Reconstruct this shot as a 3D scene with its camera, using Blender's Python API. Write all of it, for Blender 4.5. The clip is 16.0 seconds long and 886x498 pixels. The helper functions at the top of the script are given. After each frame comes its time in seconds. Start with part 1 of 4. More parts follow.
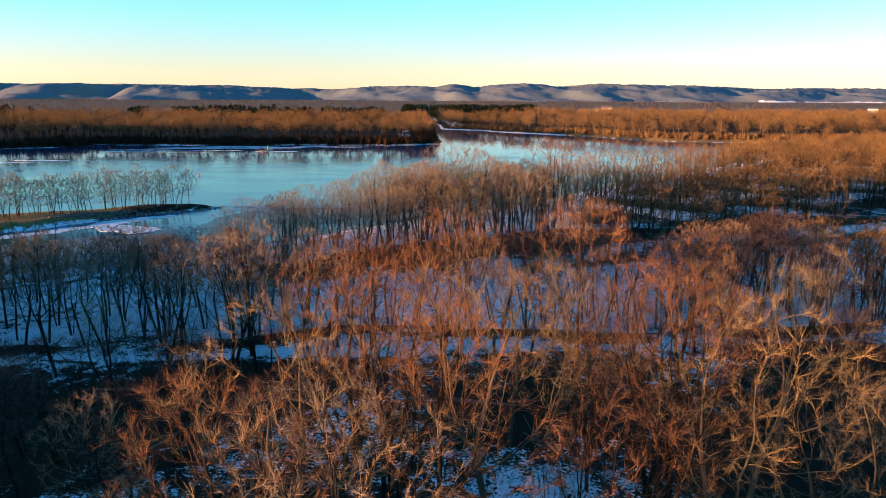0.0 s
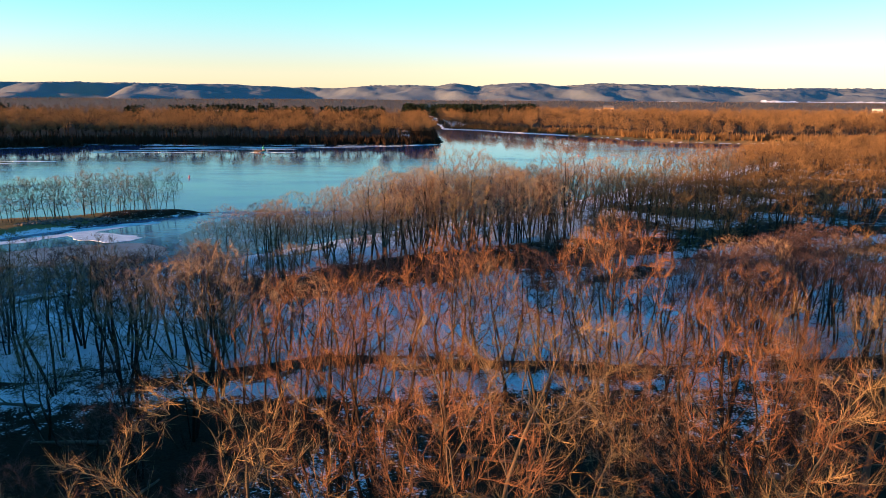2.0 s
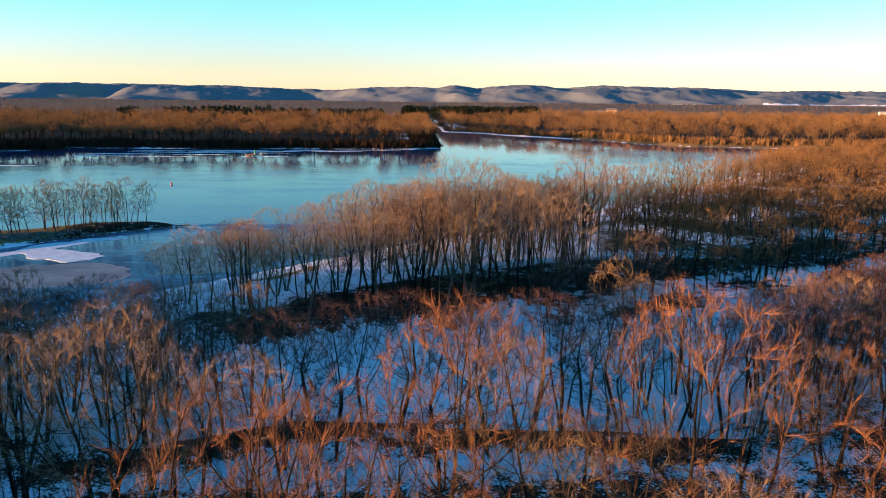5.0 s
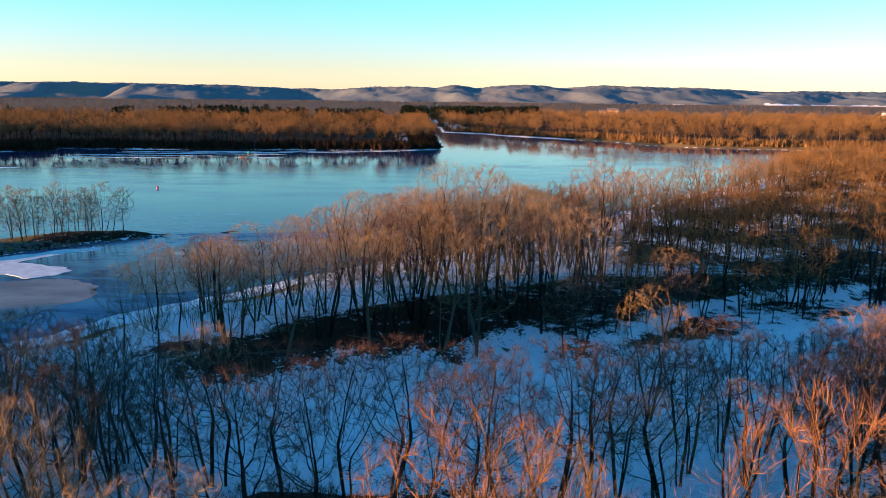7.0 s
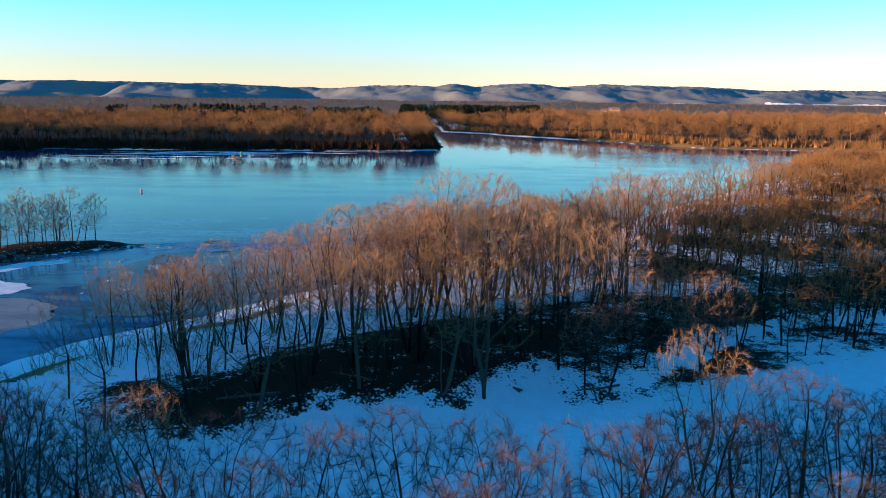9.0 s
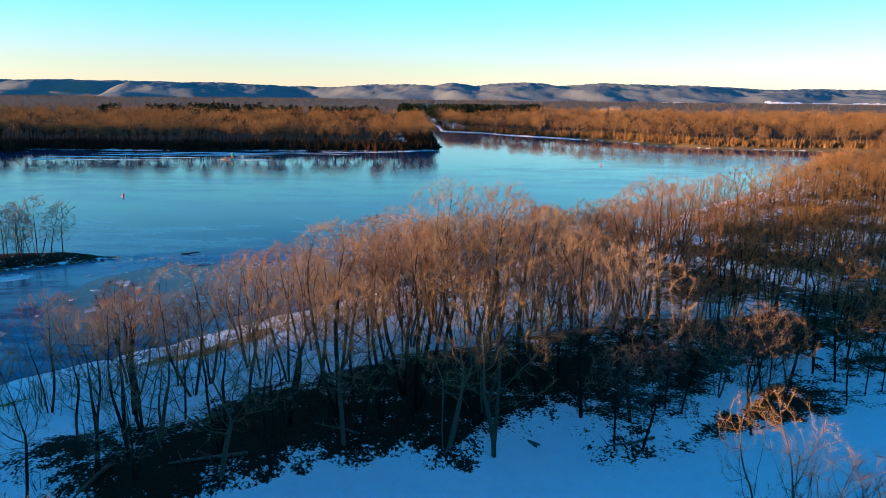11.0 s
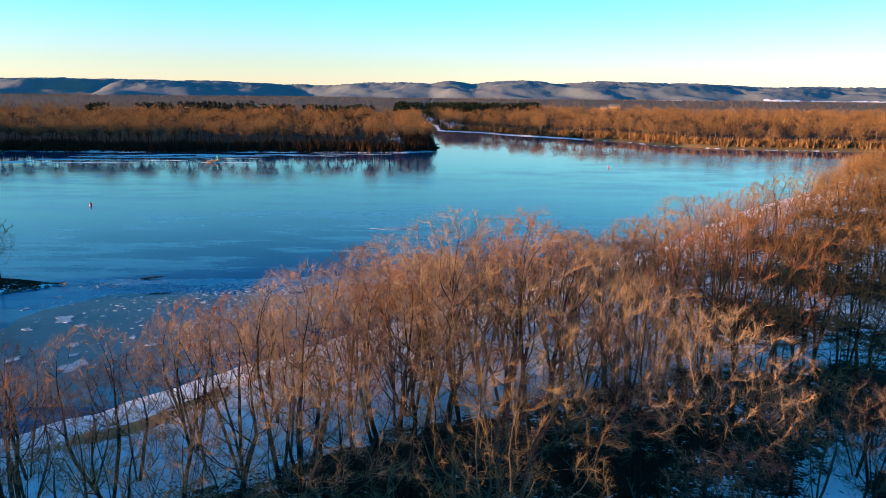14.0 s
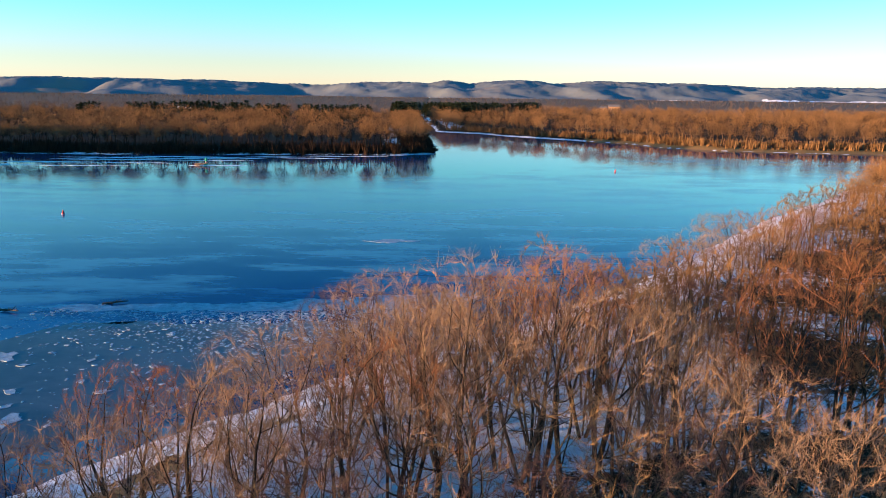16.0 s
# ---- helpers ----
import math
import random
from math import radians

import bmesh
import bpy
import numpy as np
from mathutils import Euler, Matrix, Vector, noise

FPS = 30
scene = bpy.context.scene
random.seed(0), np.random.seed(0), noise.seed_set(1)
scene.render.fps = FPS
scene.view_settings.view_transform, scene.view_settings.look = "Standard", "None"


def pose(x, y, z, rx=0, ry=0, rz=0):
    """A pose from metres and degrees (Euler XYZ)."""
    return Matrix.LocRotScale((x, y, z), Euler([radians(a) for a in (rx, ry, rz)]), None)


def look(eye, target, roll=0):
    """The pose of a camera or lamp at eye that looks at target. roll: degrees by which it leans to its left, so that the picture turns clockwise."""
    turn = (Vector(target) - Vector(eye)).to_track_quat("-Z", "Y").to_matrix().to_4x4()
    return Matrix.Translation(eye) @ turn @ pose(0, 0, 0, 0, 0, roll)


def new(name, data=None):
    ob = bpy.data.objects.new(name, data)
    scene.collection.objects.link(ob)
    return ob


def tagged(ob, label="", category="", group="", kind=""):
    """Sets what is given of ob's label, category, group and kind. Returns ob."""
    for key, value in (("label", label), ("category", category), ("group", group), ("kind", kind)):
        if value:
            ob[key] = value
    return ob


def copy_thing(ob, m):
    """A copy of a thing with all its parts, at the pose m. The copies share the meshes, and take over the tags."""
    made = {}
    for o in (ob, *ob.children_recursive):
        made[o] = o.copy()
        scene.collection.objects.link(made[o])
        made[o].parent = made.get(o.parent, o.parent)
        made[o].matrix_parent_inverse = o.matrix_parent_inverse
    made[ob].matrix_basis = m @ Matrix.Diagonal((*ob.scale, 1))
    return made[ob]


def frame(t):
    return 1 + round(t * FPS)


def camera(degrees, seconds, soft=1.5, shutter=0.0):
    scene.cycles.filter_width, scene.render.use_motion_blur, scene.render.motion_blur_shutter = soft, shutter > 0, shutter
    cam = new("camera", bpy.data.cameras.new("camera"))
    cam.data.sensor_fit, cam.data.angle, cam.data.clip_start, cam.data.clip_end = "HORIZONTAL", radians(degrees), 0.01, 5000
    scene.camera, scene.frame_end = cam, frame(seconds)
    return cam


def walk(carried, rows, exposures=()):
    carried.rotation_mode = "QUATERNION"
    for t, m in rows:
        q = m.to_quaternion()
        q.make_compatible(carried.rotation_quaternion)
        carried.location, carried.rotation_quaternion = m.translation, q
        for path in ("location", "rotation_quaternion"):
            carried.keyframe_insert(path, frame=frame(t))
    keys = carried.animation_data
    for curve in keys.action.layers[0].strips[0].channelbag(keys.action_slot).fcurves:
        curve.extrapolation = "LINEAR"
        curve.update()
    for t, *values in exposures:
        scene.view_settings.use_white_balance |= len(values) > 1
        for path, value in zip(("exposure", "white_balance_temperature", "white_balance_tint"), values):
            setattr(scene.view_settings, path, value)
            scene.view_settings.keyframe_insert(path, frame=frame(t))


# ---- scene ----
cam = camera(64.8, 16.0, soft=0.55)
PATH = [
    (0, (0.773, 2.949, 35.726), (0.805, 102.949, 13.612), 0.30),
    (0.5, (0.666, 6.255, 35.780), (0.682, 106.255, 13.582), 0.33),
    (1, (0.634, 9.527, 35.783), (0.636, 109.527, 13.546), 0.36),
    (1.5, (0.648, 12.767, 35.757), (0.639, 112.767, 13.520), 0.39),
    (2, (0.685, 15.988, 35.719), (0.666, 115.988, 13.510), 0.41),
    (2.5, (0.727, 19.206, 35.680), (0.702, 119.206, 13.516), 0.44),
    (3, (0.764, 22.439, 35.646), (0.734, 122.439, 13.538), 0.46),
    (3.5, (0.787, 25.701, 35.620), (0.755, 125.701, 13.568), 0.49),
    (4, (0.793, 29.007, 35.603), (0.761, 129.007, 13.602), 0.51),
    (4.5, (0.779, 32.365, 35.593), (0.751, 132.365, 13.632), 0.54),
    (5, (0.747, 35.778, 35.588), (0.725, 135.778, 13.654), 0.56),
    (5.5, (0.698, 39.246, 35.584), (0.686, 139.246, 13.661), 0.59),
    (6, (0.635, 42.765, 35.579), (0.636, 142.765, 13.653), 0.61),
    (6.5, (0.562, 46.326, 35.568), (0.580, 146.326, 13.626), 0.63),
    (7, (0.483, 49.916, 35.551), (0.521, 149.916, 13.581), 0.65),
    (7.5, (0.401, 53.522, 35.524), (0.463, 153.522, 13.519), 0.66),
    (8, (0.318, 57.132, 35.488), (0.408, 157.132, 13.444), 0.68),
    (8.5, (0.238, 60.731, 35.444), (0.359, 160.731, 13.358), 0.68),
    (9, (0.160, 64.309, 35.394), (0.318, 164.309, 13.267), 0.69),
    (9.5, (0.087, 67.859, 35.340), (0.285, 167.859, 13.175), 0.69),
    (10, (0.016, 71.375, 35.286), (0.259, 171.375, 13.087), 0.69),
    (10.5, (-0.053, 74.861, 35.237), (0.240, 174.861, 13.007), 0.68),
    (11, (-0.123, 78.322, 35.198), (0.224, 178.322, 12.939), 0.67),
    (11.5, (-0.196, 81.769, 35.173), (0.210, 181.769, 12.884), 0.66),
    (12, (-0.277, 85.220, 35.167), (0.193, 185.220, 12.845), 0.64),
    (12.5, (-0.368, 88.694, 35.183), (0.171, 188.694, 12.821), 0.63),
    (13, (-0.473, 92.215, 35.221), (0.141, 192.215, 12.811), 0.62),
    (13.5, (-0.595, 95.804, 35.282), (0.100, 195.804, 12.814), 0.61),
    (14, (-0.734, 99.482, 35.359), (0.047, 199.482, 12.827), 0.61),
    (14.5, (-0.890, 103.260, 35.444), (-0.018, 203.260, 12.848), 0.61),
    (15, (-1.061, 107.141, 35.522), (-0.091, 207.141, 12.878), 0.63),
    (15.5, (-1.241, 111.106, 35.572), (-0.167, 211.106, 12.916), 0.67),
    (16, (-1.420, 115.117, 35.567), (-0.236, 215.117, 12.969), 0.73),
]
# the picture turns a little bluer half-way
walk(cam, [(t, look(eye, target, roll)) for t, eye, target, roll in PATH],
     [(0, 1.78, 8000, 21), (7.0, 1.76, 7900, 21), (8.9, 1.72, 6750, 14), (16, 1.74, 6750, 13)])

# ---------------------------------------------------------------- world and sun
SUN_ELEVATION, SUN_TURN = 4.3, -110.0     # degrees; turn from +Y, clockwise seen from above
SUN_STRENGTH, SKY_STRENGTH = 5.0, 0.12

world = bpy.data.worlds.new("evening_sky")
scene.world = world
world.use_nodes = True
wn, wl = world.node_tree.nodes, world.node_tree.links
sky = wn.new("ShaderNodeTexSky")
sky.sky_type, sky.sun_disc = "NISHITA", False
sky.sun_elevation, sky.sun_rotation = radians(SUN_ELEVATION), radians(SUN_TURN)
sky.air_density, sky.dust_density, sky.ozone_density = 1.0, 0.0, 3.0
# the clear evening air: bright cream at the horizon, turquoise above it, deep blue overhead
sky_dir = wn.new("ShaderNodeTexCoord")
sky_split = wn.new("ShaderNodeSeparateXYZ")
sky_tone = wn.new("ShaderNodeValToRGB")
sky_tone.color_ramp.interpolation = "EASE"
SKY_TONES = [(0.0, (0.40, 0.47, 0.95)), (0.04, (0.39, 0.44, 0.68)), (0.13, (0.25, 0.54, 0.55)), (0.28, (0.012, 0.21, 0.36)), (0.6, (0.024, 0.48, 0.62))]
while len(sky_tone.color_ramp.elements) < len(SKY_TONES):
    sky_tone.color_ramp.elements.new(0.5)
for stop, (at, tone) in zip(sky_tone.color_ramp.elements, SKY_TONES):
    stop.position, stop.color = at, (*tone, 1)
sky_mix = wn.new("ShaderNodeMix")
sky_mix.data_type, sky_mix.blend_type = "RGBA", "MULTIPLY"
sky_mix.inputs[0].default_value = 1.0
wl.new(sky_dir.outputs["Generated"], sky_split.inputs["Vector"])
wl.new(sky_split.outputs["Z"], sky_tone.inputs["Fac"])
wl.new(sky.outputs["Color"], sky_mix.inputs[6])
wl.new(sky_tone.outputs["Color"], sky_mix.inputs[7])
wl.new(sky_mix.outputs[2], wn["Background"].inputs["Color"])
wn["Background"].inputs["Strength"].default_value = SKY_STRENGTH * 2.8

sun = new("sun", bpy.data.lights.new("sun", "SUN"))
sun.data.energy, sun.data.angle, sun.data.color = SUN_STRENGTH, radians(0.6), (1.0, 0.60, 0.32)
sa, se = radians(SUN_TURN), radians(SUN_ELEVATION)
sun.matrix_world = look((math.sin(sa) * math.cos(se) * 300, math.cos(sa) * math.cos(se) * 300, math.sin(se) * 300), (0, 0, 0))

# ---------------------------------------------------------------- materials
def material(name, rough=0.8):
    m = bpy.data.materials.new(name)
    m.use_nodes = True
    n, l = m.node_tree.nodes, m.node_tree.links
    b = n["Principled BSDF"]
    b.inputs["Roughness"].default_value = rough
    return m, n, l, b


def mix(n, l, fac, a, b):
    """A colour mix node; fac, a and b are sockets or values."""
    node = n.new("ShaderNodeMix")
    node.data_type = "RGBA"
    for socket, value in ((node.inputs[0], fac), (node.inputs[6], a), (node.inputs[7], b)):
        if isinstance(value, bpy.types.NodeSocket):
            l.new(value, socket)
        else:
            socket.default_value = value if isinstance(value, float) else (*value, 1)
    return node.outputs[2]


def calc(n, l, op, a, b=0.0, clamp=False):
    node = n.new("ShaderNodeMath")
    node.operation, node.use_clamp = op, clamp
    for socket, value in ((node.inputs[0], a), (node.inputs[1], b)):
        if isinstance(value, bpy.types.NodeSocket):
            l.new(value, socket)
        else:
            socket.default_value = value
    return node.outputs[0]


def noise_tex(n, l, scale, detail=4.0, stretch=(1, 1, 1), rough=0.55, turn=0.0):
    geo = n.new("ShaderNodeNewGeometry")
    mapping = n.new("ShaderNodeMapping")
    mapping.inputs["Scale"].default_value = stretch
    mapping.inputs["Rotation"].default_value = (0, 0, radians(turn))
    tex = n.new("ShaderNodeTexNoise")
    tex.inputs["Scale"].default_value, tex.inputs["Detail"].default_value = scale, detail
    tex.inputs["Roughness"].default_value = rough
    l.new(geo.outputs["Position"], mapping.inputs["Vector"])
    l.new(mapping.outputs["Vector"], tex.inputs["Vector"])
    return tex.outputs["Fac"]


def ramp(n, l, fac, lo, hi):
    node = n.new("ShaderNodeMapRange")
    node.interpolation_type = "SMOOTHSTEP"
    node.inputs["From Min"].default_value, node.inputs["From Max"].default_value = lo, hi
    l.new(fac, node.inputs["Value"])
    return node.outputs["Result"]


def attribute(n, name):
    node = n.new("ShaderNodeAttribute")
    node.attribute_name = name
    return node.outputs["Fac"]


def bump(n, l, b, height, strength, distance):
    node = n.new("ShaderNodeBump")
    node.inputs["Strength"].default_value, node.inputs["Distance"].default_value = strength, distance
    l.new(height, node.inputs["Height"])
    l.new(node.outputs["Normal"], b.inputs["Normal"])


def wood_material(name, dark, light, by_object=True):
    """Bark or twigs: two tones by plant, mottled along the stem."""
    m, n, l, b = material(name, 0.95)
    b.inputs["Specular IOR Level"].default_value = 0.06
    if by_object:
        info = n.new("ShaderNodeObjectInfo")
        pick = info.outputs["Random"]
    else:
        pick = attribute(n, "tint")
    island = n.new("ShaderNodeNewGeometry").outputs["Random Per Island"]
    mottle = noise_tex(n, l, 2.5, 3.0)
    f = calc(n, l, "ADD", calc(n, l, "MULTIPLY", pick, 0.55), calc(n, l, "MULTIPLY", island, 0.25))
    f = calc(n, l, "ADD", f, calc(n, l, "MULTIPLY", mottle, 0.25), True)
    l.new(mix(n, l, f, dark, light), b.inputs["Base Color"])
    return m


BARK = wood_material("dark_bark", (0.008, 0.0065, 0.006), (0.034, 0.025, 0.020))
PALE_BARK = wood_material("pale_bark", (0.035, 0.027, 0.020), (0.150, 0.112, 0.078))
TWIGS = {
    "russet": wood_material("russet_twigs", (0.150, 0.066, 0.033), (0.280, 0.130, 0.066)),
    "golden": wood_material("golden_twigs", (0.170, 0.106, 0.050), (0.310, 0.200, 0.100)),
    "brown": wood_material("brown_twigs", (0.140, 0.090, 0.058), (0.350, 0.232, 0.145)),
    "mauve": wood_material("mauve_twigs", (0.050, 0.031, 0.029), (0.150, 0.090, 0.078)),
}
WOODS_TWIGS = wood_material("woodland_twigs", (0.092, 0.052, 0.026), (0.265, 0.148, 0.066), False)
PLAIN_TWIGS = wood_material("far_plain_twigs", (0.075, 0.056, 0.046), (0.165, 0.115, 0.084), False)
# lighter copy of the woodland bark, with sunlight put into its colour
WOODS_SUNLIT_BARK = wood_material("sunlit_woodland_bark", (0.05, 0.036, 0.024), (0.19, 0.130, 0.082), False)
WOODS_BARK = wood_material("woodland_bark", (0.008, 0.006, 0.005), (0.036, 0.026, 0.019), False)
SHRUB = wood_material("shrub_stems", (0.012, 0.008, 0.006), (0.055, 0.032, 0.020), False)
GRASS = wood_material("dry_grass", (0.150, 0.094, 0.038), (0.315, 0.210, 0.090), False)
NEEDLES = wood_material("pine_needles", (0.018, 0.03, 0.016), (0.04, 0.055, 0.03), False)


def ground_material():
    m, n, l, b = material("ground_snow_and_shaded_litter", 0.9)
    b.inputs["Specular IOR Level"].default_value = 0.06
    fine, mid, broad = noise_tex(n, l, 3.2, 5), noise_tex(n, l, 0.55, 5), noise_tex(n, l, 0.07, 4)
    snow = mix(n, l, mid, (0.60, 0.67, 0.75), (0.76, 0.81, 0.86))
    # litter tone is darkened to carry the trees' shade as well
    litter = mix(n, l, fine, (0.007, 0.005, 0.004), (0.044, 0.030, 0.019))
    grass = mix(n, l, fine, (0.13, 0.08, 0.035), (0.32, 0.21, 0.09))
    # litter mask: the map's value made ragged by two sizes of noise
    rag = calc(n, l, "ADD", calc(n, l, "MULTIPLY", fine, 1.15), calc(n, l, "MULTIPLY", mid, 1.15))
    f = calc(n, l, "ADD", calc(n, l, "SUBTRACT", rag, 1.55), attribute(n, "litter"))
    f = ramp(n, l, f, 0.12, 0.32)
    g = calc(n, l, "ADD", calc(n, l, "SUBTRACT", rag, 1.45), attribute(n, "grass"))
    g = ramp(n, l, g, 0.1, 0.3)
    field = mix(n, l, broad, (0.12, 0.085, 0.062), (0.22, 0.15, 0.105))
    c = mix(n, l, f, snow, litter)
    c = mix(n, l, g, c, grass)
    c = mix(n, l, attribute(n, "field"), c, field)
    l.new(c, b.inputs["Base Color"])
    bump(n, l, b, calc(n, l, "ADD", fine, calc(n, l, "MULTIPLY", mid, 2.0)), 0.5, 0.25)
    return m


def water_material():
    m, n, l, b = material("river_skim_ice", 0.12)
    # long streaks of skim ice lying along the current, and fine wind ripples
    streak = noise_tex(n, l, 0.05, 6, (0.4, 1.3, 1), 0.62, -8)
    wisps = noise_tex(n, l, 0.16, 6, (0.35, 1.2, 1), 0.6, 6)
    broad = noise_tex(n, l, 0.012, 3, (0.6, 1.3, 1))
    f = ramp(n, l, calc(n, l, "MULTIPLY", streak, calc(n, l, "ADD", wisps, 0.45)), 0.38, 0.58)
    base = mix(n, l, broad, (0.0005, 0.030, 0.10), (0.001, 0.055, 0.145))
    r = calc(n, l, "ADD", calc(n, l, "MULTIPLY", f, 0.14), calc(n, l, "MULTIPLY", broad, 0.12))
    # open leads without ice lie smooth and dark along the far shore
    lead = calc(n, l, "ADD", attribute(n, "open"), calc(n, l, "MULTIPLY", calc(n, l, "SUBTRACT", wisps, 0.5), 2.4))
    lead = ramp(n, l, lead, 0.35, 0.6)
    skim = calc(n, l, "SUBTRACT", 1.0, lead)
    l.new(calc(n, l, "ADD", calc(n, l, "MULTIPLY", calc(n, l, "ADD", calc(n, l, "MULTIPLY", r, 0.62), 0.010), skim), 0.05), b.inputs["Roughness"])
    l.new(mix(n, l, calc(n, l, "MULTIPLY", calc(n, l, "MULTIPLY", f, 0.38), skim), base, (0.08, 0.42, 0.56)), b.inputs["Base Color"])
    b.inputs["IOR"].default_value = 1.33
    bump(n, l, b, calc(n, l, "ADD", noise_tex(n, l, 0.9, 3, (0.5, 1.4, 1)), wisps), 0.03, 0.2)
    l.new(calc(n, l, "ADD", calc(n, l, "MULTIPLY", skim, 0.026), 0.006), n["Bump"].inputs["Strength"])
    return m


def plain(name, dark, light, scale, rough, stretch=(1, 1, 1), relief=0.3, metal=0.0):
    m, n, l, b = material(name, rough)
    f = calc(n, l, "ADD", calc(n, l, "MULTIPLY", noise_tex(n, l, scale, 5, stretch), 0.7), calc(n, l, "MULTIPLY", noise_tex(n, l, scale * 7, 3, stretch), 0.3))
    l.new(mix(n, l, ramp(n, l, f, 0.3, 0.7), dark, light), b.inputs["Base Color"])
    b.inputs["Metallic"].default_value = metal
    bump(n, l, b, f, relief, 0.05)
    return m


GROUND, WATER = ground_material(), water_material()
SNOW_ICE = plain("snow_on_ice", (0.50, 0.57, 0.63), (0.80, 0.83, 0.86), 0.5, 0.6)
BROKEN_ICE = plain("broken_ice", (0.11, 0.19, 0.25), (0.38, 0.48, 0.55), 0.7, 0.6)
GREY_ICE = plain("grey_ice", (0.09, 0.10, 0.115), (0.24, 0.25, 0.27), 0.2, 0.45, (0.4, 1, 1))
DARK_ICE = plain("dark_ice", (0.012, 0.028, 0.048), (0.060, 0.085, 0.105), 0.12, 0.28, (0.5, 1, 1), relief=0.1)
LOG = plain("weathered_log", (0.05, 0.035, 0.025), (0.16, 0.11, 0.08), 3, 0.85)
ROCK = plain("rubble", (0.05, 0.045, 0.04), (0.17, 0.15, 0.13), 1.5, 0.85)
RED_PAINT = plain("red_buoy_paint", (0.45, 0.02, 0.02), (0.6, 0.05, 0.04), 4, 0.4, relief=0.05)
GREEN_PAINT = plain("green_buoy_paint", (0.01, 0.26, 0.14), (0.03, 0.4, 0.22), 4, 0.4, relief=0.05)
STEEL = plain("dull_steel", (0.2, 0.2, 0.2), (0.35, 0.35, 0.34), 6, 0.4, metal=0.8, relief=0.05)
WHITE_WALL = plain("white_siding", (0.66, 0.66, 0.64), (0.8, 0.8, 0.78), 0.5, 0.6, relief=0.05)
TAN_WALL = plain("tan_brick", (0.34, 0.2, 0.12), (0.46, 0.28, 0.17), 0.5, 0.8, relief=0.05)
ROOF = plain("shingle_roof", (0.09, 0.08, 0.08), (0.2, 0.18, 0.17), 0.6, 0.8)
PANE = plain("dark_window_pane", (0.02, 0.025, 0.03), (0.05, 0.06, 0.07), 1, 0.1, relief=0.0)


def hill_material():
    """Wooded bluffs: haze-blued bare woods with darker cedar patches and pale clearings."""
    m, n, l, b = material("haze_toned_wooded_bluff", 0.95)
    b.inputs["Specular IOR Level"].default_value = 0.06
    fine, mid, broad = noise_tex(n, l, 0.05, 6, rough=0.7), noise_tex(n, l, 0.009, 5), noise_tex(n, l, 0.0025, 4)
    # distance haze is put into this base colour: lighter and bluer
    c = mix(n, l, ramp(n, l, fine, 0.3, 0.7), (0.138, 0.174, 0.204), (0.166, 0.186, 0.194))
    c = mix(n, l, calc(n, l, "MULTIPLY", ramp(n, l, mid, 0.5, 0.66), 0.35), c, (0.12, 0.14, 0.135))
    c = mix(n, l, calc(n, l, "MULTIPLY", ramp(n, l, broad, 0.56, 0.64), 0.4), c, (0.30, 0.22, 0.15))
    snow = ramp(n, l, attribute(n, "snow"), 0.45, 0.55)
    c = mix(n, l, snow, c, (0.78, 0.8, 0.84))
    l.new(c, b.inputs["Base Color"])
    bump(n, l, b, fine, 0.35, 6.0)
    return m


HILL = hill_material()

# ---------------------------------------------------------------- plan (metres)
NEAR_SHORE = [(-600, 40), (-320, 80), (-200, 102), (-130, 117), (-83, 131), (-68, 140), (-58, 150), (-50, 160), (-44, 166), (-35, 176),
              (-25, 187), (-14, 198), (-8, 203), (12, 220), (35, 243), (56, 268), (92, 312), (140, 362), (166, 392), (260, 455), (420, 520), (800, 600), (3000, 760)]
NEAR_LAND = NEAR_SHORE + [(3000, -400), (-600, -400)]
PENINSULA = [(-420, 110), (-250, 146), (-160, 163), (-122, 173), (-105, 189), (-93, 205), (-82, 215), (-72, 221), (-71, 224.5), (-80, 227), (-95, 223), (-110, 212), (-130, 205),
             (-180, 196), (-260, 186), (-420, 160)]
# west of x -285 the shore is unseen, laid out to carry shade-casting trees
LEFT_WOODS = [(-4000, 250), (-600, 300), (-420, 345), (-330, 392), (-300, 425), (-290, 448), (-268, 466), (-246, 474), (-232, 480), (-240, 488), (-262, 492), (-240, 497), (-205, 496), (-176, 497), (-134, 501), (-79, 506), (-51, 510),
              (-28, 509), (-3, 522), (0, 545), (-6, 640), (-14, 760), (-16, 890), (-12, 1010), (-30, 1400), (-30, 4200), (-4000, 4200)]
RIGHT_WOODS = [(-2, 752), (34, 728), (58, 695), (102, 655), (137, 625), (150, 592), (188, 566), (242, 555), (308, 552), (450, 596), (800, 700), (3000, 900), (4000, 4200), (-30, 4200),
               (-28, 1400), (-14, 1010), (-12, 890), (-4, 800)]
SLOUGH = [(-320, 62), (-130, 88), (-62, 97), (-47, 98), (-29, 101), (-16, 107), (0, 106), (30, 104), (60, 108), (110, 118), (200, 140), (420, 170), (420, 260), (200, 215), (110, 186), (83, 176),
          (46, 165), (30, 148), (18, 141), (12, 145), (6, 141), (4, 138), (-5, 139), (-13, 136), (-25, 127), (-33, 129), (-42, 134), (-50, 140), (-62, 127), (-83, 119), (-130, 106), (-320, 78)]
DARK_BANK = [(-43, 134), (-33, 128), (-25, 126), (-13, 135), (-5, 138), (4, 137), (7, 141), (12, 144), (18, 140), (30, 147), (46, 164), (83, 175), (110, 185), (200, 214), (200, 230),
             (110, 198), (70, 190), (35, 186), (12, 176), (-8, 166), (-22, 156), (-34, 146)]


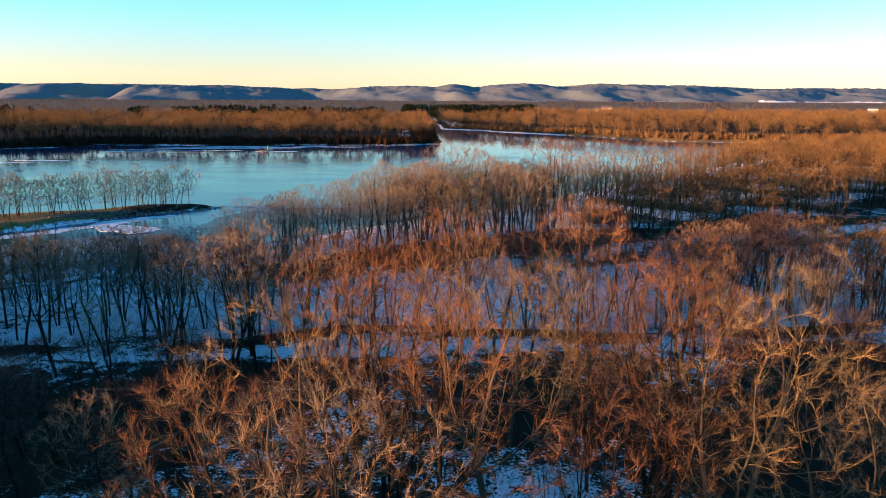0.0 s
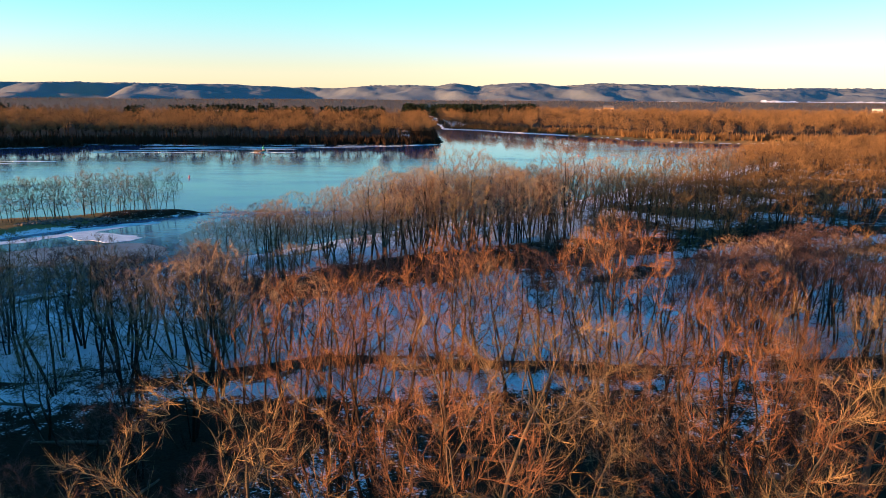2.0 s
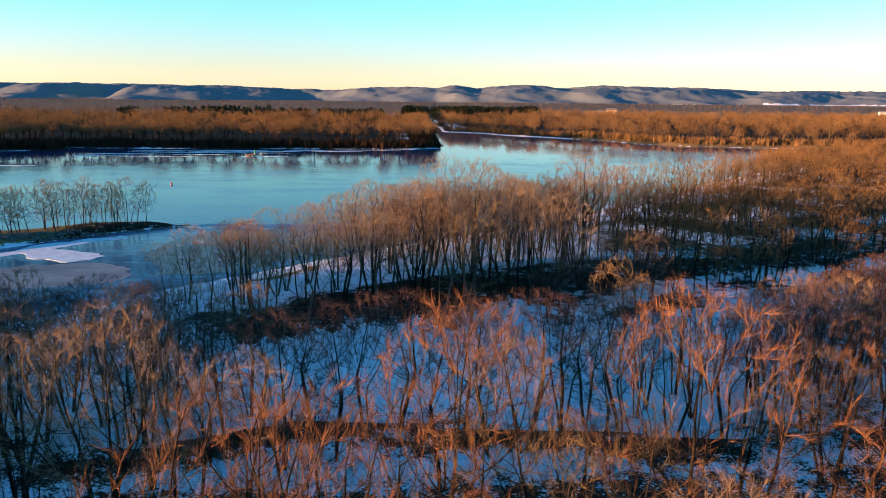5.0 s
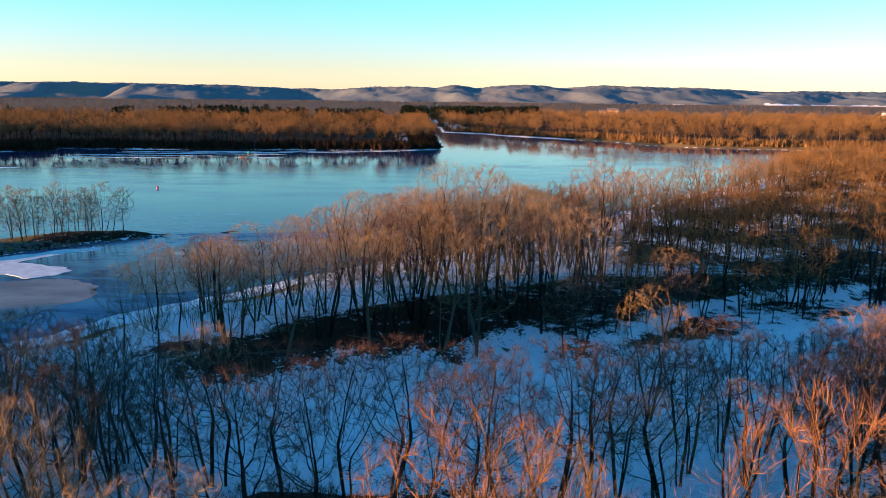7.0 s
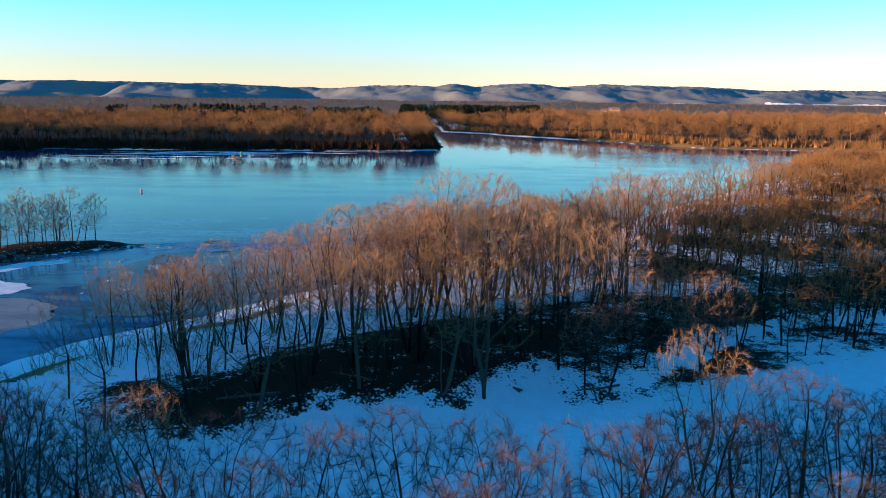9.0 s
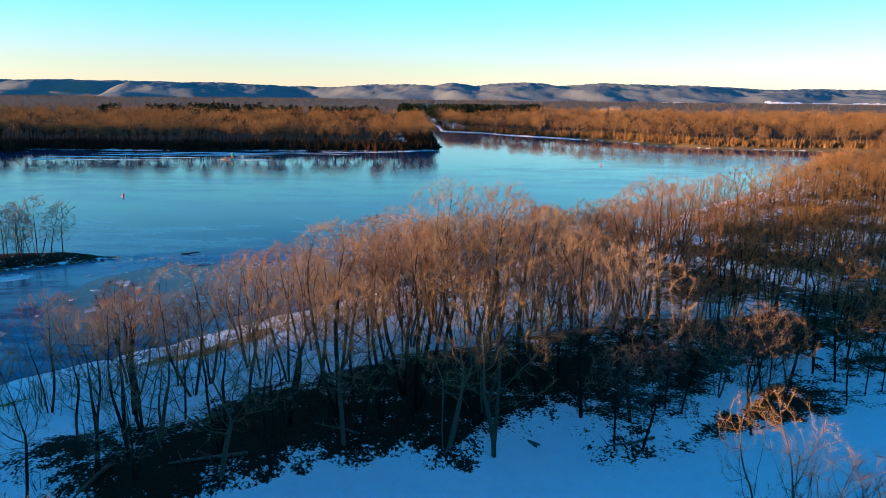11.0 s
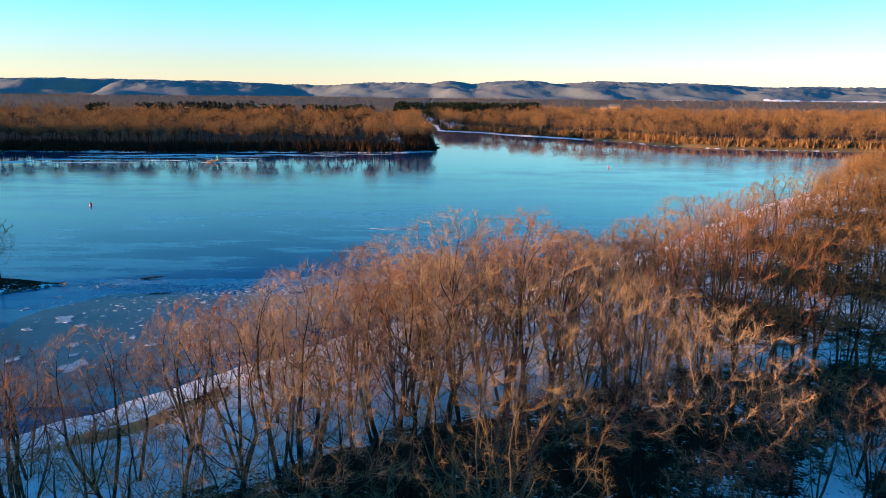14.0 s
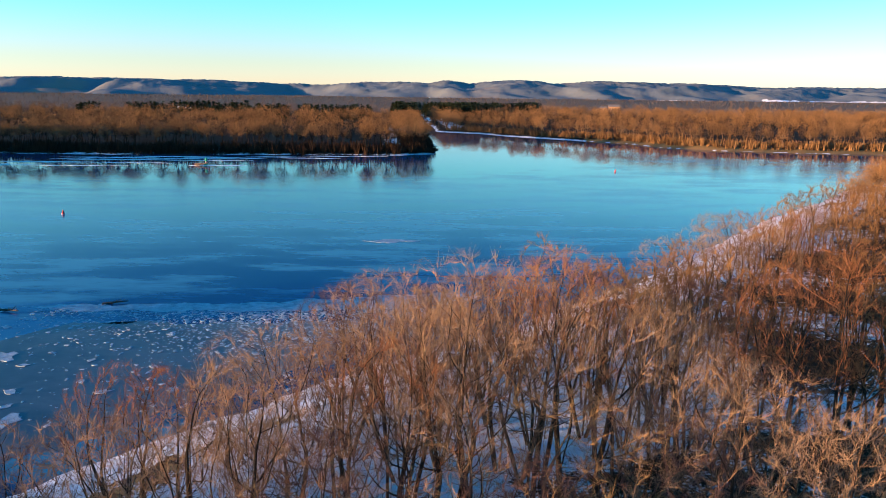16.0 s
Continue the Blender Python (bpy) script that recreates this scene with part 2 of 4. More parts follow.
def inside_distance(px, py, poly):
    """Distance to the outline of poly, positive inside."""
    px, py = np.asarray(px, float), np.asarray(py, float)
    best, odd = np.full(px.shape, 1e12), np.zeros(px.shape, bool)
    for (ax, ay), (bx, by) in zip(poly, poly[1:] + poly[:1]):
        dx, dy = bx - ax, by - ay
        u = np.clip(((px - ax) * dx + (py - ay) * dy) / (dx * dx + dy * dy), 0, 1)
        best = np.minimum(best, (px - ax - u * dx) ** 2 + (py - ay - u * dy) ** 2)
        if ay != by:
            odd ^= ((ay > py) != (by > py)) & (px < (bx - ax) * (py - ay) / (by - ay) + ax)
    return np.where(odd, 1, -1) * np.sqrt(best)


def smooth(v, lo, hi):
    u = np.clip((v - lo) / (hi - lo), 0, 1)
    return u * u * (3 - 2 * u)


def wave(x, y, s, seed=0.0):
    """A cheap smooth field of about -1 to 1, with features about s metres across."""
    return (np.sin(x / s + 1.7 * np.sin(y / s * 0.83 + seed) + seed) + np.sin(y / s * 1.13 + 1.3 * np.sin(x / s * 0.71 - seed) + 2 * seed)) / 2


def terrain(x, y):
    """Height and the litter, grass and field shares of the ground at x, y."""
    x, y = np.asarray(x, float), np.asarray(y, float)
    wob = 1.2 * wave(x, y, 4.0, 0.3) + 0.5 * wave(x, y, 1.6, 1.1)
    near = inside_distance(x, y, NEAR_LAND) + wob
    pen = inside_distance(x, y, PENINSULA) + 0.5 * wob
    left, right = inside_distance(x, y, LEFT_WOODS) + 2 * wob, inside_distance(x, y, RIGHT_WOODS) + 2 * wob
    slough = inside_distance(x, y, SLOUGH) + 0.7 * wob
    bank = inside_distance(x, y, DARK_BANK) + 1.4 * wob + 1.6 * wave(x, y, 3.1, 0.7)
    land = np.maximum(np.maximum(near, pen), np.maximum(left, right))
    h = np.where(land < 0, np.maximum(land * 0.3, -2.0), 0.25 * smooth(land, 0, 2))
    h = h + 1.0 * smooth(near, 4.5, 8.5) + 1.3 * smooth(pen, 0.3, 4.5) + 1.2 * smooth(left, 2, 9) + np.where(x > 115, 2.4 * smooth(right, 0.3, 16), 1.2 * smooth(right, 2, 9))
    h = h + 0.7 * smooth(bank, -2, 6)
    h = np.where(slough > -3, h + (0.32 - h) * smooth(slough, -3, 1.0), h)
    h = h + np.where(land > 3, 0.16 * wave(x, y, 6.0, 2.2) * smooth(-slough, 0, 3), 0)
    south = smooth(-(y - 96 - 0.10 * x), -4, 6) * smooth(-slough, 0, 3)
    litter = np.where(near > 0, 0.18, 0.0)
    # southern litter mask also stands for tree shade on the floor
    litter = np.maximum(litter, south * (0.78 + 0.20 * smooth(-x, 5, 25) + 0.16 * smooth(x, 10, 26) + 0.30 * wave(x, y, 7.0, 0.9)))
    # dark bank: leaf litter and tree shade together in one mask
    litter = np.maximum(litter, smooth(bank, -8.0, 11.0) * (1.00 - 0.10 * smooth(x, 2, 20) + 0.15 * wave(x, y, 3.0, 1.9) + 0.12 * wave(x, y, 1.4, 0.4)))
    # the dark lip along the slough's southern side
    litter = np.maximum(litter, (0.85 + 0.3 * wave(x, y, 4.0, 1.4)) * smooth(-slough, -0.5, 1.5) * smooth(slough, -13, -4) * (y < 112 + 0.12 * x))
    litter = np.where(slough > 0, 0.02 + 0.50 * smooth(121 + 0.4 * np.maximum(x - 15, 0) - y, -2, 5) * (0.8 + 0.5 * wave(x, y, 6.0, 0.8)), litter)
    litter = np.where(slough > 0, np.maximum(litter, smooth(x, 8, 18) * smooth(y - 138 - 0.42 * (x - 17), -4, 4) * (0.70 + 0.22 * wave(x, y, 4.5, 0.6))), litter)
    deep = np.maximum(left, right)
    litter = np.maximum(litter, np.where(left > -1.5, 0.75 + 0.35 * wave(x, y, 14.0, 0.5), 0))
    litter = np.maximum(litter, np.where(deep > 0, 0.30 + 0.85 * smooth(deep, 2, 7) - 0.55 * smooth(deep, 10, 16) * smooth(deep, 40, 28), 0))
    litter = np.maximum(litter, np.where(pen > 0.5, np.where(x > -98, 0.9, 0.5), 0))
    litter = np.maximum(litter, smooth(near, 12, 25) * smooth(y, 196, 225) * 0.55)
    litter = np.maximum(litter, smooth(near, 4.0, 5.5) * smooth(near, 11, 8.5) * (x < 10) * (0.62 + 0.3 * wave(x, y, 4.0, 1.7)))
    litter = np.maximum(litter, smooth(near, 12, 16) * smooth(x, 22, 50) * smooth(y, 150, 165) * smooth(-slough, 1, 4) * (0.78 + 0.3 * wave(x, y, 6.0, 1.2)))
    grass = 0.95 * smooth(near, 4.0, 6.0) * smooth(near, 10.5, 8.0) * (0.52 + 0.40 * wave(x, y, 5.0, 0.2))
    grass = np.maximum(grass, smooth(right, 0.2, 1.2) * smooth(right, 14, 9) * (x > 112) * 1.25)
    grass = np.maximum(grass, smooth(pen, 0.8, 2.5) * np.where(x > -96, 0.2, 0.85 + 0.3 * wave(x, y, 6, 0.4)))
    grass = np.where(slough > -1, 0, grass)
    field = smooth(y, 1150, 1400)
    h = h + smooth(y, 1500, 2700) * 6
    return h, litter, grass, field


def axis(marks):
    """Grid lines: (from, to, step) runs joined."""
    vals = []
    for lo, hi, step in marks:
        vals += list(np.arange(lo, hi, step))
    return np.array(vals + [marks[-1][1]])


# ---------------------------------------------------------------- mesh building
def quick_mesh(name, verts, faces, mat, fields=None, smooth_shade=False):
    """A mesh from arrays of vertices and of triangles or quads."""
    verts, faces = np.asarray(verts, np.float32), np.asarray(faces, np.int32)
    me = bpy.data.meshes.new(name)
    k = faces.shape[1]
    me.vertices.add(len(verts))
    me.vertices.foreach_set("co", verts.ravel())
    me.loops.add(faces.size)
    me.loops.foreach_set("vertex_index", faces.ravel())
    me.polygons.add(len(faces))
    me.polygons.foreach_set("loop_start", np.arange(0, faces.size, k, dtype=np.int32))
    me.polygons.foreach_set("use_smooth", np.full(len(faces), smooth_shade))
    for key, value in (fields or {}).items():
        me.attributes.new(key, "FLOAT", "POINT").data.foreach_set("value", np.asarray(value, np.float32))
    me.update(calc_edges=True)
    me.materials.append(mat)
    return me


def part(name, me, parent=None, label=""):
    ob = new(name, me)
    ob.parent = parent
    return tagged(ob, label) if label else ob


def from_bm(name, bm, mat, parent=None, label="", smooth_shade=False):
    me = bpy.data.meshes.new(name)
    for f in bm.faces:
        f.smooth = smooth_shade
    bm.to_mesh(me)
    bm.free()
    me.materials.append(mat)
    return part(name, me, parent, label)


def sheet(name, xs, ys, height, mat, fields=None, smooth_shade=True):
    gx, gy = np.meshgrid(xs, ys)
    nx, ny = len(xs), len(ys)
    i = (np.arange(ny - 1)[:, None] * nx + np.arange(nx - 1)[None, :]).ravel()
    faces = np.stack([i, i + 1, i + nx + 1, i + nx], 1)
    verts = np.stack([gx.ravel(), gy.ravel(), np.asarray(height).ravel()], 1)
    return quick_mesh(name, verts, faces, mat, fields, smooth_shade)


# ---------------------------------------------------------------- ground, river, bluffs
xs = axis([(-4000, -1000, 150), (-1000, -300, 25), (-300, -110, 5), (-110, 110, 1.6), (110, 320, 5), (320, 1000, 25), (1000, 4000, 150)])
ys = axis([(-400, 0, 25), (0, 80, 2.5), (80, 240, 1.5), (240, 420, 4), (420, 760, 4), (760, 1400, 20), (1400, 4000, 100)])
gx, gy = np.meshgrid(xs, ys)
gh, gl, gg, gf = terrain(gx, gy)
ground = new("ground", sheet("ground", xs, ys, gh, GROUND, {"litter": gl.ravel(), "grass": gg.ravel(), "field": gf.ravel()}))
tagged(ground, "flat floodplain with snow, shade-darkened leaf litter and tan grass", "ground", kind="structure")

wx, wy = axis([(-1500, -500, 100), (-500, 500, 10), (500, 1500, 100)]), axis([(-100, 200, 50), (200, 800, 8), (800, 1500, 100)])
WX, WY = np.meshgrid(wx, wy)
lead = np.maximum(smooth(-inside_distance(WX, WY, LEFT_WOODS), 165, 50), smooth(-inside_distance(WX, WY, RIGHT_WOODS), 90, 25)) * 0.9
water = new("water", sheet("water", wx, wy, np.zeros(WX.shape), WATER, {"open": lead.ravel()}))
tagged(water, "wide calm blue river with streaks of skim ice", "river", kind="structure")


# noses of the bluffs that stand out towards the river: place, half width, reach
NOSES = [(-1930, 90, 0.5), (-1400, 120, 1.0), (-385, 90, 0.5), (-190, 130, 0.7), (35, 80, 0.75), (355, 170, 1.05), (670, 110, 0.85), (860, 90, 0.6), (1060, 170, 0.75),
         (1640, 190, 0.7), (2120, 170, 0.6), (2500, 140, 0.6)]
# the bluffs' foot, which falls back where they turn from the sun, and their crest
FOOT_X, FOOT_Y = (-2600, -2120, -1960, -1880, -1560, -1440, -1330, -650, -420, 0, 700, 1300, 2600), (2850, 3230, 3080, 3080, 3330, 3080, 3080, 3480, 3380, 3200, 3130, 3170, 3280)
CREST = ((-2250, 76), (-2080, 78), (-1880, 78), (-1640, 77), (-1420, 73), (-1160, 73), (-960, 68), (-530, 62), (-410, 75), (-200, 78), (-40, 70), (45, 85), (160, 72), (405, 92), (550, 78), (620, 76),
         (750, 85), (910, 89), (1140, 84), (1340, 79), (1600, 71), (1900, 74), (2300, 74))


def ridge(x):
    """Height of the bluffs' crest along x."""
    return np.interp(x, [c[0] for c in CREST], [c[1] for c in CREST]) + 0.9 * np.sin(x / 97.0) + 0.7 * np.sin(x / 37.0)


def build_bluffs():
    hx, hy = axis([(-4000, -2600, 80), (-2600, 2600, 14), (2600, 4000, 80)]), np.linspace(2650, 3950, 90)
    X, Y = np.meshgrid(hx, hy)
    spur = np.zeros(X.shape)
    for at, half, reach in NOSES:
        spur = np.maximum(spur, reach * np.exp(-((X - at - 0.12 * (3500 - Y)) / half) ** 2))
    foot = np.interp(X, FOOT_X, FOOT_Y) - 125 * spur + 60 * wave(X, Y, 70, 0.4) + 25 * wave(X, Y, 31, 1.4)
    u = np.clip((Y - foot) / (400 + 150 * spur), 0, 1)
    rise = u * u * (3 - 2 * u)
    z = 4 + (ridge(X) - 4) * rise + 3.0 * wave(X, Y, 60, 0.9) * rise + (6.0 * wave(X, Y * 0.3, 30, 0.3) + 3.0 * wave(X, Y * 0.6, 14, 1.3)) * rise * (1.2 - rise) + np.random.RandomState(3).uniform(-4.2, 4.2, X.shape) * rise
    z = z - 16 * smooth(Y, 3750, 3950)
    # snowy fields at the foot of the slopes
    flat = (rise < 0.05) & (wave(X, Y * 2.2, 90, 2.0) > np.where(X > 1000, 0.2, 0.5)) & (X > -500) & (Y > 3040)
    for x0, x1, r0, r1 in ((1430, 1590, 0.05, 0.17), (1630, 2080, 0.02, 0.12), (950, 1280, 0.015, 0.06), (2150, 2400, 0.03, 0.1), (-330, 120, 0.012, 0.035)):
        flat |= (X > x0) & (X < x1) & (rise > r0) & (rise < r1)
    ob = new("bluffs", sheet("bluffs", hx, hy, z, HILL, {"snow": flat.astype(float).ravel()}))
    tagged(ob, "long wooded haze-toned bluffs on the far side of the valley", "hills", kind="structure")


build_bluffs()

# ---------------------------------------------------------------- bare trees
class Wood:
    """Collects tubes and tapering twigs as triangles."""

    def __init__(self):
        self.v, self.f = [], []

    def tube(self, pts, radii, sides):
        start = len(self.v)
        for k, (p, r) in enumerate(zip(pts, radii)):
            d = (pts[min(k + 1, len(pts) - 1)] - pts[max(k - 1, 0)]).normalized()
            a = d.orthogonal().normalized()
            c = d.cross(a)
            for s in range(sides):
                w = 2 * math.pi * s / sides
                self.v.append(p + a * (r * math.cos(w)) + c * (r * math.sin(w)))
        for k in range(len(pts) - 1):
            for s in range(sides):
                i, j = start + k * sides + s, start + k * sides + (s + 1) % sides
                self.f += [(i, j, j + sides), (i, j + sides, i + sides)]

    def twig(self, p, q, r):
        d = q - p
        a = d.orthogonal().normalized() * r
        c = d.normalized().cross(a)
        i = len(self.v)
        self.v += [p + a, p - a * 0.5 + c * 0.87, p - a * 0.5 - c * 0.87, q]
        self.f += [(i, i + 1, i + 3), (i + 1, i + 2, i + 3), (i + 2, i, i + 3)]

    def blade(self, p, q, side):
        i = len(self.v)
        self.v += [p - side, p + side, q]
        self.f.append((i, i + 1, i + 2))

    def arrays(self):
        return np.array([tuple(p) for p in self.v]), np.array(self.f)


def curve(rng, p, d, length, steps, lift, wander):
    """Points of a branch that bends upwards and wanders."""
    pts = [p.copy()]
    for _ in range(steps):
        d = (d + Vector((rng.uniform(-1, 1), rng.uniform(-1, 1), rng.uniform(-1, 1))) * wander + Vector((0, 0, lift))).normalized()
        p = p + d * (length / steps)
        pts.append(p.copy())
    return pts


def along(pts, u):
    k = min(int(u * (len(pts) - 1)), len(pts) - 2)
    w = u * (len(pts) - 1) - k
    return pts[k].lerp(pts[k + 1], w), (pts[k + 1] - pts[k]).normalized()


def off(rng, d, angle):
    """A direction that leaves d by about angle, any way round."""
    a = d.orthogonal().normalized()
    c = d.cross(a)
    w = rng.uniform(0, 2 * math.pi)
    return (d * math.cos(angle) + (a * math.cos(w) + c * math.sin(w)) * math.sin(angle)).normalized()


def crown_radius(t, wide):
    """Radius of the crown's outline at t, 0 at its underside and 1 at its top."""
    t = np.clip(t, 0.0, 1.0)
    return wide * 2.05 * t ** 0.6 * (1 - t) ** 0.45


def grow(seed, height, stems, spread, aims, base=0.34, wide=0.27, step=0.46, radius=0.22, fork=0.40, lean=0.0, lift=0.10, wander=0.16, keep=0.55, tip=0.0082, twigs=4.7, twig_r=0.0088, twig_len=1.0,
         gaps=-0.28, sides=6, split=0.0150, upright=0.35):
    """A bare broadleaf tree whose branches fork and reach for points strewn through a lumpy crown: (stem wood, crown wood)."""
    rng, nr = random.Random(seed), np.random.RandomState(seed)
    # the points that the branches reach for
    goals = []
    while len(goals) < aims:
        t = nr.uniform(0.02, 1.0) ** 0.85
        a, r = nr.uniform(0, 2 * math.pi), math.sqrt(nr.uniform(0.02, 1.0))
        lump = 1 + 0.16 * math.sin(3 * a + seed) + 0.12 * math.sin(5 * a + 6 * t + 2 * seed)
        r *= float(crown_radius(t, wide)) * height * lump
        p = Vector((r * math.cos(a), r * math.sin(a), height * (base + (1 - base) * t)))
        if noise.noise(p * (4.4 / height) + Vector((seed * 1.7, 0, 0))) > gaps:
            goals.append(tuple(p))
    goals = np.array(goals)
    # stems
    pos, parent, kids = [], [], []

    def add(p, up):
        pos.append(p)
        parent.append(up)
        kids.append(0)
        if up >= 0:
            kids[up] += 1
        return len(pos) - 1

    for s in range(stems):
        w = 2 * math.pi * (s + rng.uniform(-0.3, 0.3)) / stems
        tilt = spread * rng.uniform(0.5, 1.25) if stems > 1 else lean
        d = Vector((math.cos(w) * tilt, math.sin(w) * tilt, 1)).normalized()
        top = height * (fork + rng.uniform(-0.05, 0.16))
        foot = Vector((math.cos(w), math.sin(w), 0)) * (0.3 if stems > 1 else 0) + Vector((0, 0, -0.4))
        last = -1
        for p in curve(rng, foot, d, top, max(3, int(top / step * 0.6)), 0.02, 0.065):
            last = add(np.array(p), last)
    # branches, a step at a time
    P = np.array(pos)
    dist = np.linalg.norm(goals[:, None, :] - P[None], axis=2)
    near, least = dist.argmin(1), dist.min(1)
    alive = np.ones(len(goals), bool)
    for turn in range(90):
        if alive.sum() < 3:
            break
        first = len(pos)
        way = goals[alive] - np.array(pos)[near[alive]]
        way /= np.linalg.norm(way, axis=1)[:, None] + 1e-9
        total = np.zeros((first, 3))
        np.add.at(total, near[alive], way)
        for i in np.unique(near[alive]):
            d = total[i]
            d = d / (np.linalg.norm(d) + 1e-9) + nr.uniform(-1, 1, 3) * wander + np.array((0, 0, lift))
            if parent[i] >= 0:
                d = d + (pos[i] - pos[parent[i]]) * (keep / np.linalg.norm(pos[i] - pos[parent[i]]))
            if kids[i] < 3:
                add(pos[i] + d / np.linalg.norm(d) * step, int(i))
        if len(pos) == first:
            break
        fresh = np.array(pos[first:])
        dist = np.linalg.norm(goals[:, None, :] - fresh[None], axis=2)
        k, m = dist.argmin(1), dist.min(1)
        better = m < least
        near[better], least[better] = k[better] + first, m[better]
        alive &= least > step * 1.55
    # girth: each branch carries what grows from it
    n = len(pos)
    power = 2.0
    load = np.zeros(n)
    for i in range(n - 1, -1, -1):
        if kids[i] == 0:
            load[i] = tip ** power
        if parent[i] >= 0:
            load[parent[i]] += load[i]
    girth = load ** (1 / power)
    girth = girth * (1 + (radius / girth.max() - 1) * np.clip(girth / girth.max(), 0, 1) ** 0.75)
    heir = np.full(n, -1)
    for i in range(n):
        j = parent[i]
        if j >= 0 and (heir[j] < 0 or girth[i] > girth[heir[j]]):
            heir[j] = i
    trunk, crown = Wood(), Wood()
    vec = [Vector(p) for p in pos]
    for i in range(n):
        if parent[i] >= 0 and heir[parent[i]] == i:
            continue
        chain = [parent[i]] if parent[i] >= 0 else []
        k = i
        while k >= 0:
            chain.append(k)
            k = heir[k]
        if len(chain) < 2:
            continue
        for part_wood, run in ((trunk, [c for c in chain if girth[c] >= split]), (crown, [c for c in chain if girth[c] < split])):
            if part_wood is crown and run and run[0] != chain[0]:
                run = [chain[chain.index(run[0]) - 1]] + run
            if len(run) < 2:
                continue
            run = run[:1] + run[1:-1][::2] + run[-1:]
            radii = [float(min(girth[c], girth[chain[1]])) for c in run]
            if part_wood is trunk:
                part_wood.tube([vec[c] for c in run], radii, sides if radii[0] > 0.09 else max(3, sides - 2))
            else:
                part_wood.tube([vec[c] for c in run], radii, 3)
    # fine twigs on the thin branches, fanning out and up
    heart = Vector((0, 0, height * (base + 0.1)))
    for i in range(n):
        if girth[i] > tip * 3.0 or parent[i] < 0:
            continue
        d = vec[i] - vec[parent[i]]
        if d.length < 1e-6:
            continue
        d = d.normalized()
        out = (vec[i] - heart).normalized()
        # the crown is thickest towards its outside
        t = (vec[i].z / height - base) / (1 - base)
        rim = max(t, math.hypot(vec[i].x, vec[i].y) / (float(crown_radius(min(max(t, 0.1), 0.9), wide)) * height))
        count = twigs * (1.7 if kids[i] == 0 else 1.0) * (0.15 + 1.30 * min(rim, 1.15) ** 2)
        for g in range(int(count) + (rng.random() < count % 1)):
            e = vec[parent[i]].lerp(vec[i], rng.random())
            t = (off(rng, d, rng.uniform(0.25, 0.95)) + out * 0.35 + Vector((0, 0, upright * rng.random()))).normalized()
            long = twig_len * rng.uniform(0.45, 1.35)
            crown.blade(e, e + t * long, off(rng, t, math.pi / 2) * twig_r)
            if rng.random() < 0.5:
                o = e + t * long * rng.uniform(0.2, 0.6)
                t2 = (off(rng, t, rng.uniform(0.3, 0.8)) + Vector((0, 0, upright * 0.5 * rng.random()))).normalized()
                crown.blade(o, o + t2 * long * rng.uniform(0.4, 0.7), off(rng, t2, math.pi / 2) * twig_r * 0.8)
    return trunk, crown


def far_tree(seed, tufts=22, blades=34, broad=1.0, drop=0.0):
    """A light tree for distant woods: forked trunk, limbs and a rounded crown of clumped sprays."""
    rng = random.Random(seed)
    trunk, crown = Wood(), Wood()
    wide, deep, low = rng.uniform(4.6, 7.0), rng.uniform(5.4, 7.0) + 0.7 * drop, rng.uniform(10.8, 12.6) - drop
    fork = Vector((rng.uniform(-0.6, 0.6), rng.uniform(-0.6, 0.6), rng.uniform(4.5, 8)))
    trunk.tube([Vector((0, 0, -0.5)), fork], [0.26, 0.18], 3)
    for k in range(tufts):
        w, e = 2.4 * k + rng.uniform(-0.5, 0.5), math.asin(-0.45 + 1.42 * (k + rng.random()) / tufts)
        d = Vector((math.cos(w) * math.cos(e), math.sin(w) * math.cos(e), math.sin(e)))
        r = rng.uniform(0.45, 0.85)
        c = Vector((d.x * wide * r, d.y * wide * r, low + d.z * deep * r))
        start = fork.lerp(Vector((c.x * 0.2, c.y * 0.2, low)), rng.uniform(0, 0.8))
        trunk.twig(start, c, 0.11)
        for g in range(blades):
            t = (d * 0.9 + Vector((rng.uniform(-1, 1), rng.uniform(-1, 1), rng.uniform(-0.5, 1.1)))).normalized()
            p = c + Vector((rng.uniform(-1, 1), rng.uniform(-1, 1), rng.uniform(-0.8, 0.8))) * 1.5 - d * rng.uniform(0, 1.2)
            crown.blade(p, p + t * rng.uniform(1.2, 2.6), off(rng, t, math.pi / 2) * rng.uniform(0.022, 0.045) * broad)
    return trunk.arrays(), crown.arrays()


def plain_tree(seed):
    """The lightest tree, for woods a mile off: a trunk and a rough crown."""
    rng = random.Random(seed)
    trunk, crown = Wood(), Wood()
    trunk.tube([Vector((0, 0, -0.5)), Vector((0, 0, 14))], [0.25, 0.08], 3)
    for k in range(34):
        w, z = rng.uniform(0, 2 * math.pi), rng.uniform(3, 17)
        r = 6.5 * math.sqrt(max(0.05, 1 - ((z - 10) / 9) ** 2)) * rng.uniform(0.3, 1)
        p = Vector((math.cos(w) * r, math.sin(w) * r, z))
        t = Vector((rng.uniform(-1, 1), rng.uniform(-1, 1), rng.uniform(-0.3, 1))).normalized()
        crown.blade(p, p + t * rng.uniform(2.0, 4.0), off(rng, t, math.pi / 2) * rng.uniform(0.25, 0.6))
    return trunk.arrays(), crown.arrays()


LABELS = {
    "russet": "tall bare maple with russet budding twigs and dark stems",
    "golden": "spreading bare tree with pale limbs and golden twigs",
    "brown": "bare brown floodplain tree with dark forked trunk",
    "mauve": "bare tree with fine mauve-brown twigs above snow",
    "slender": "slender bare young tree standing on the narrow spit",
}


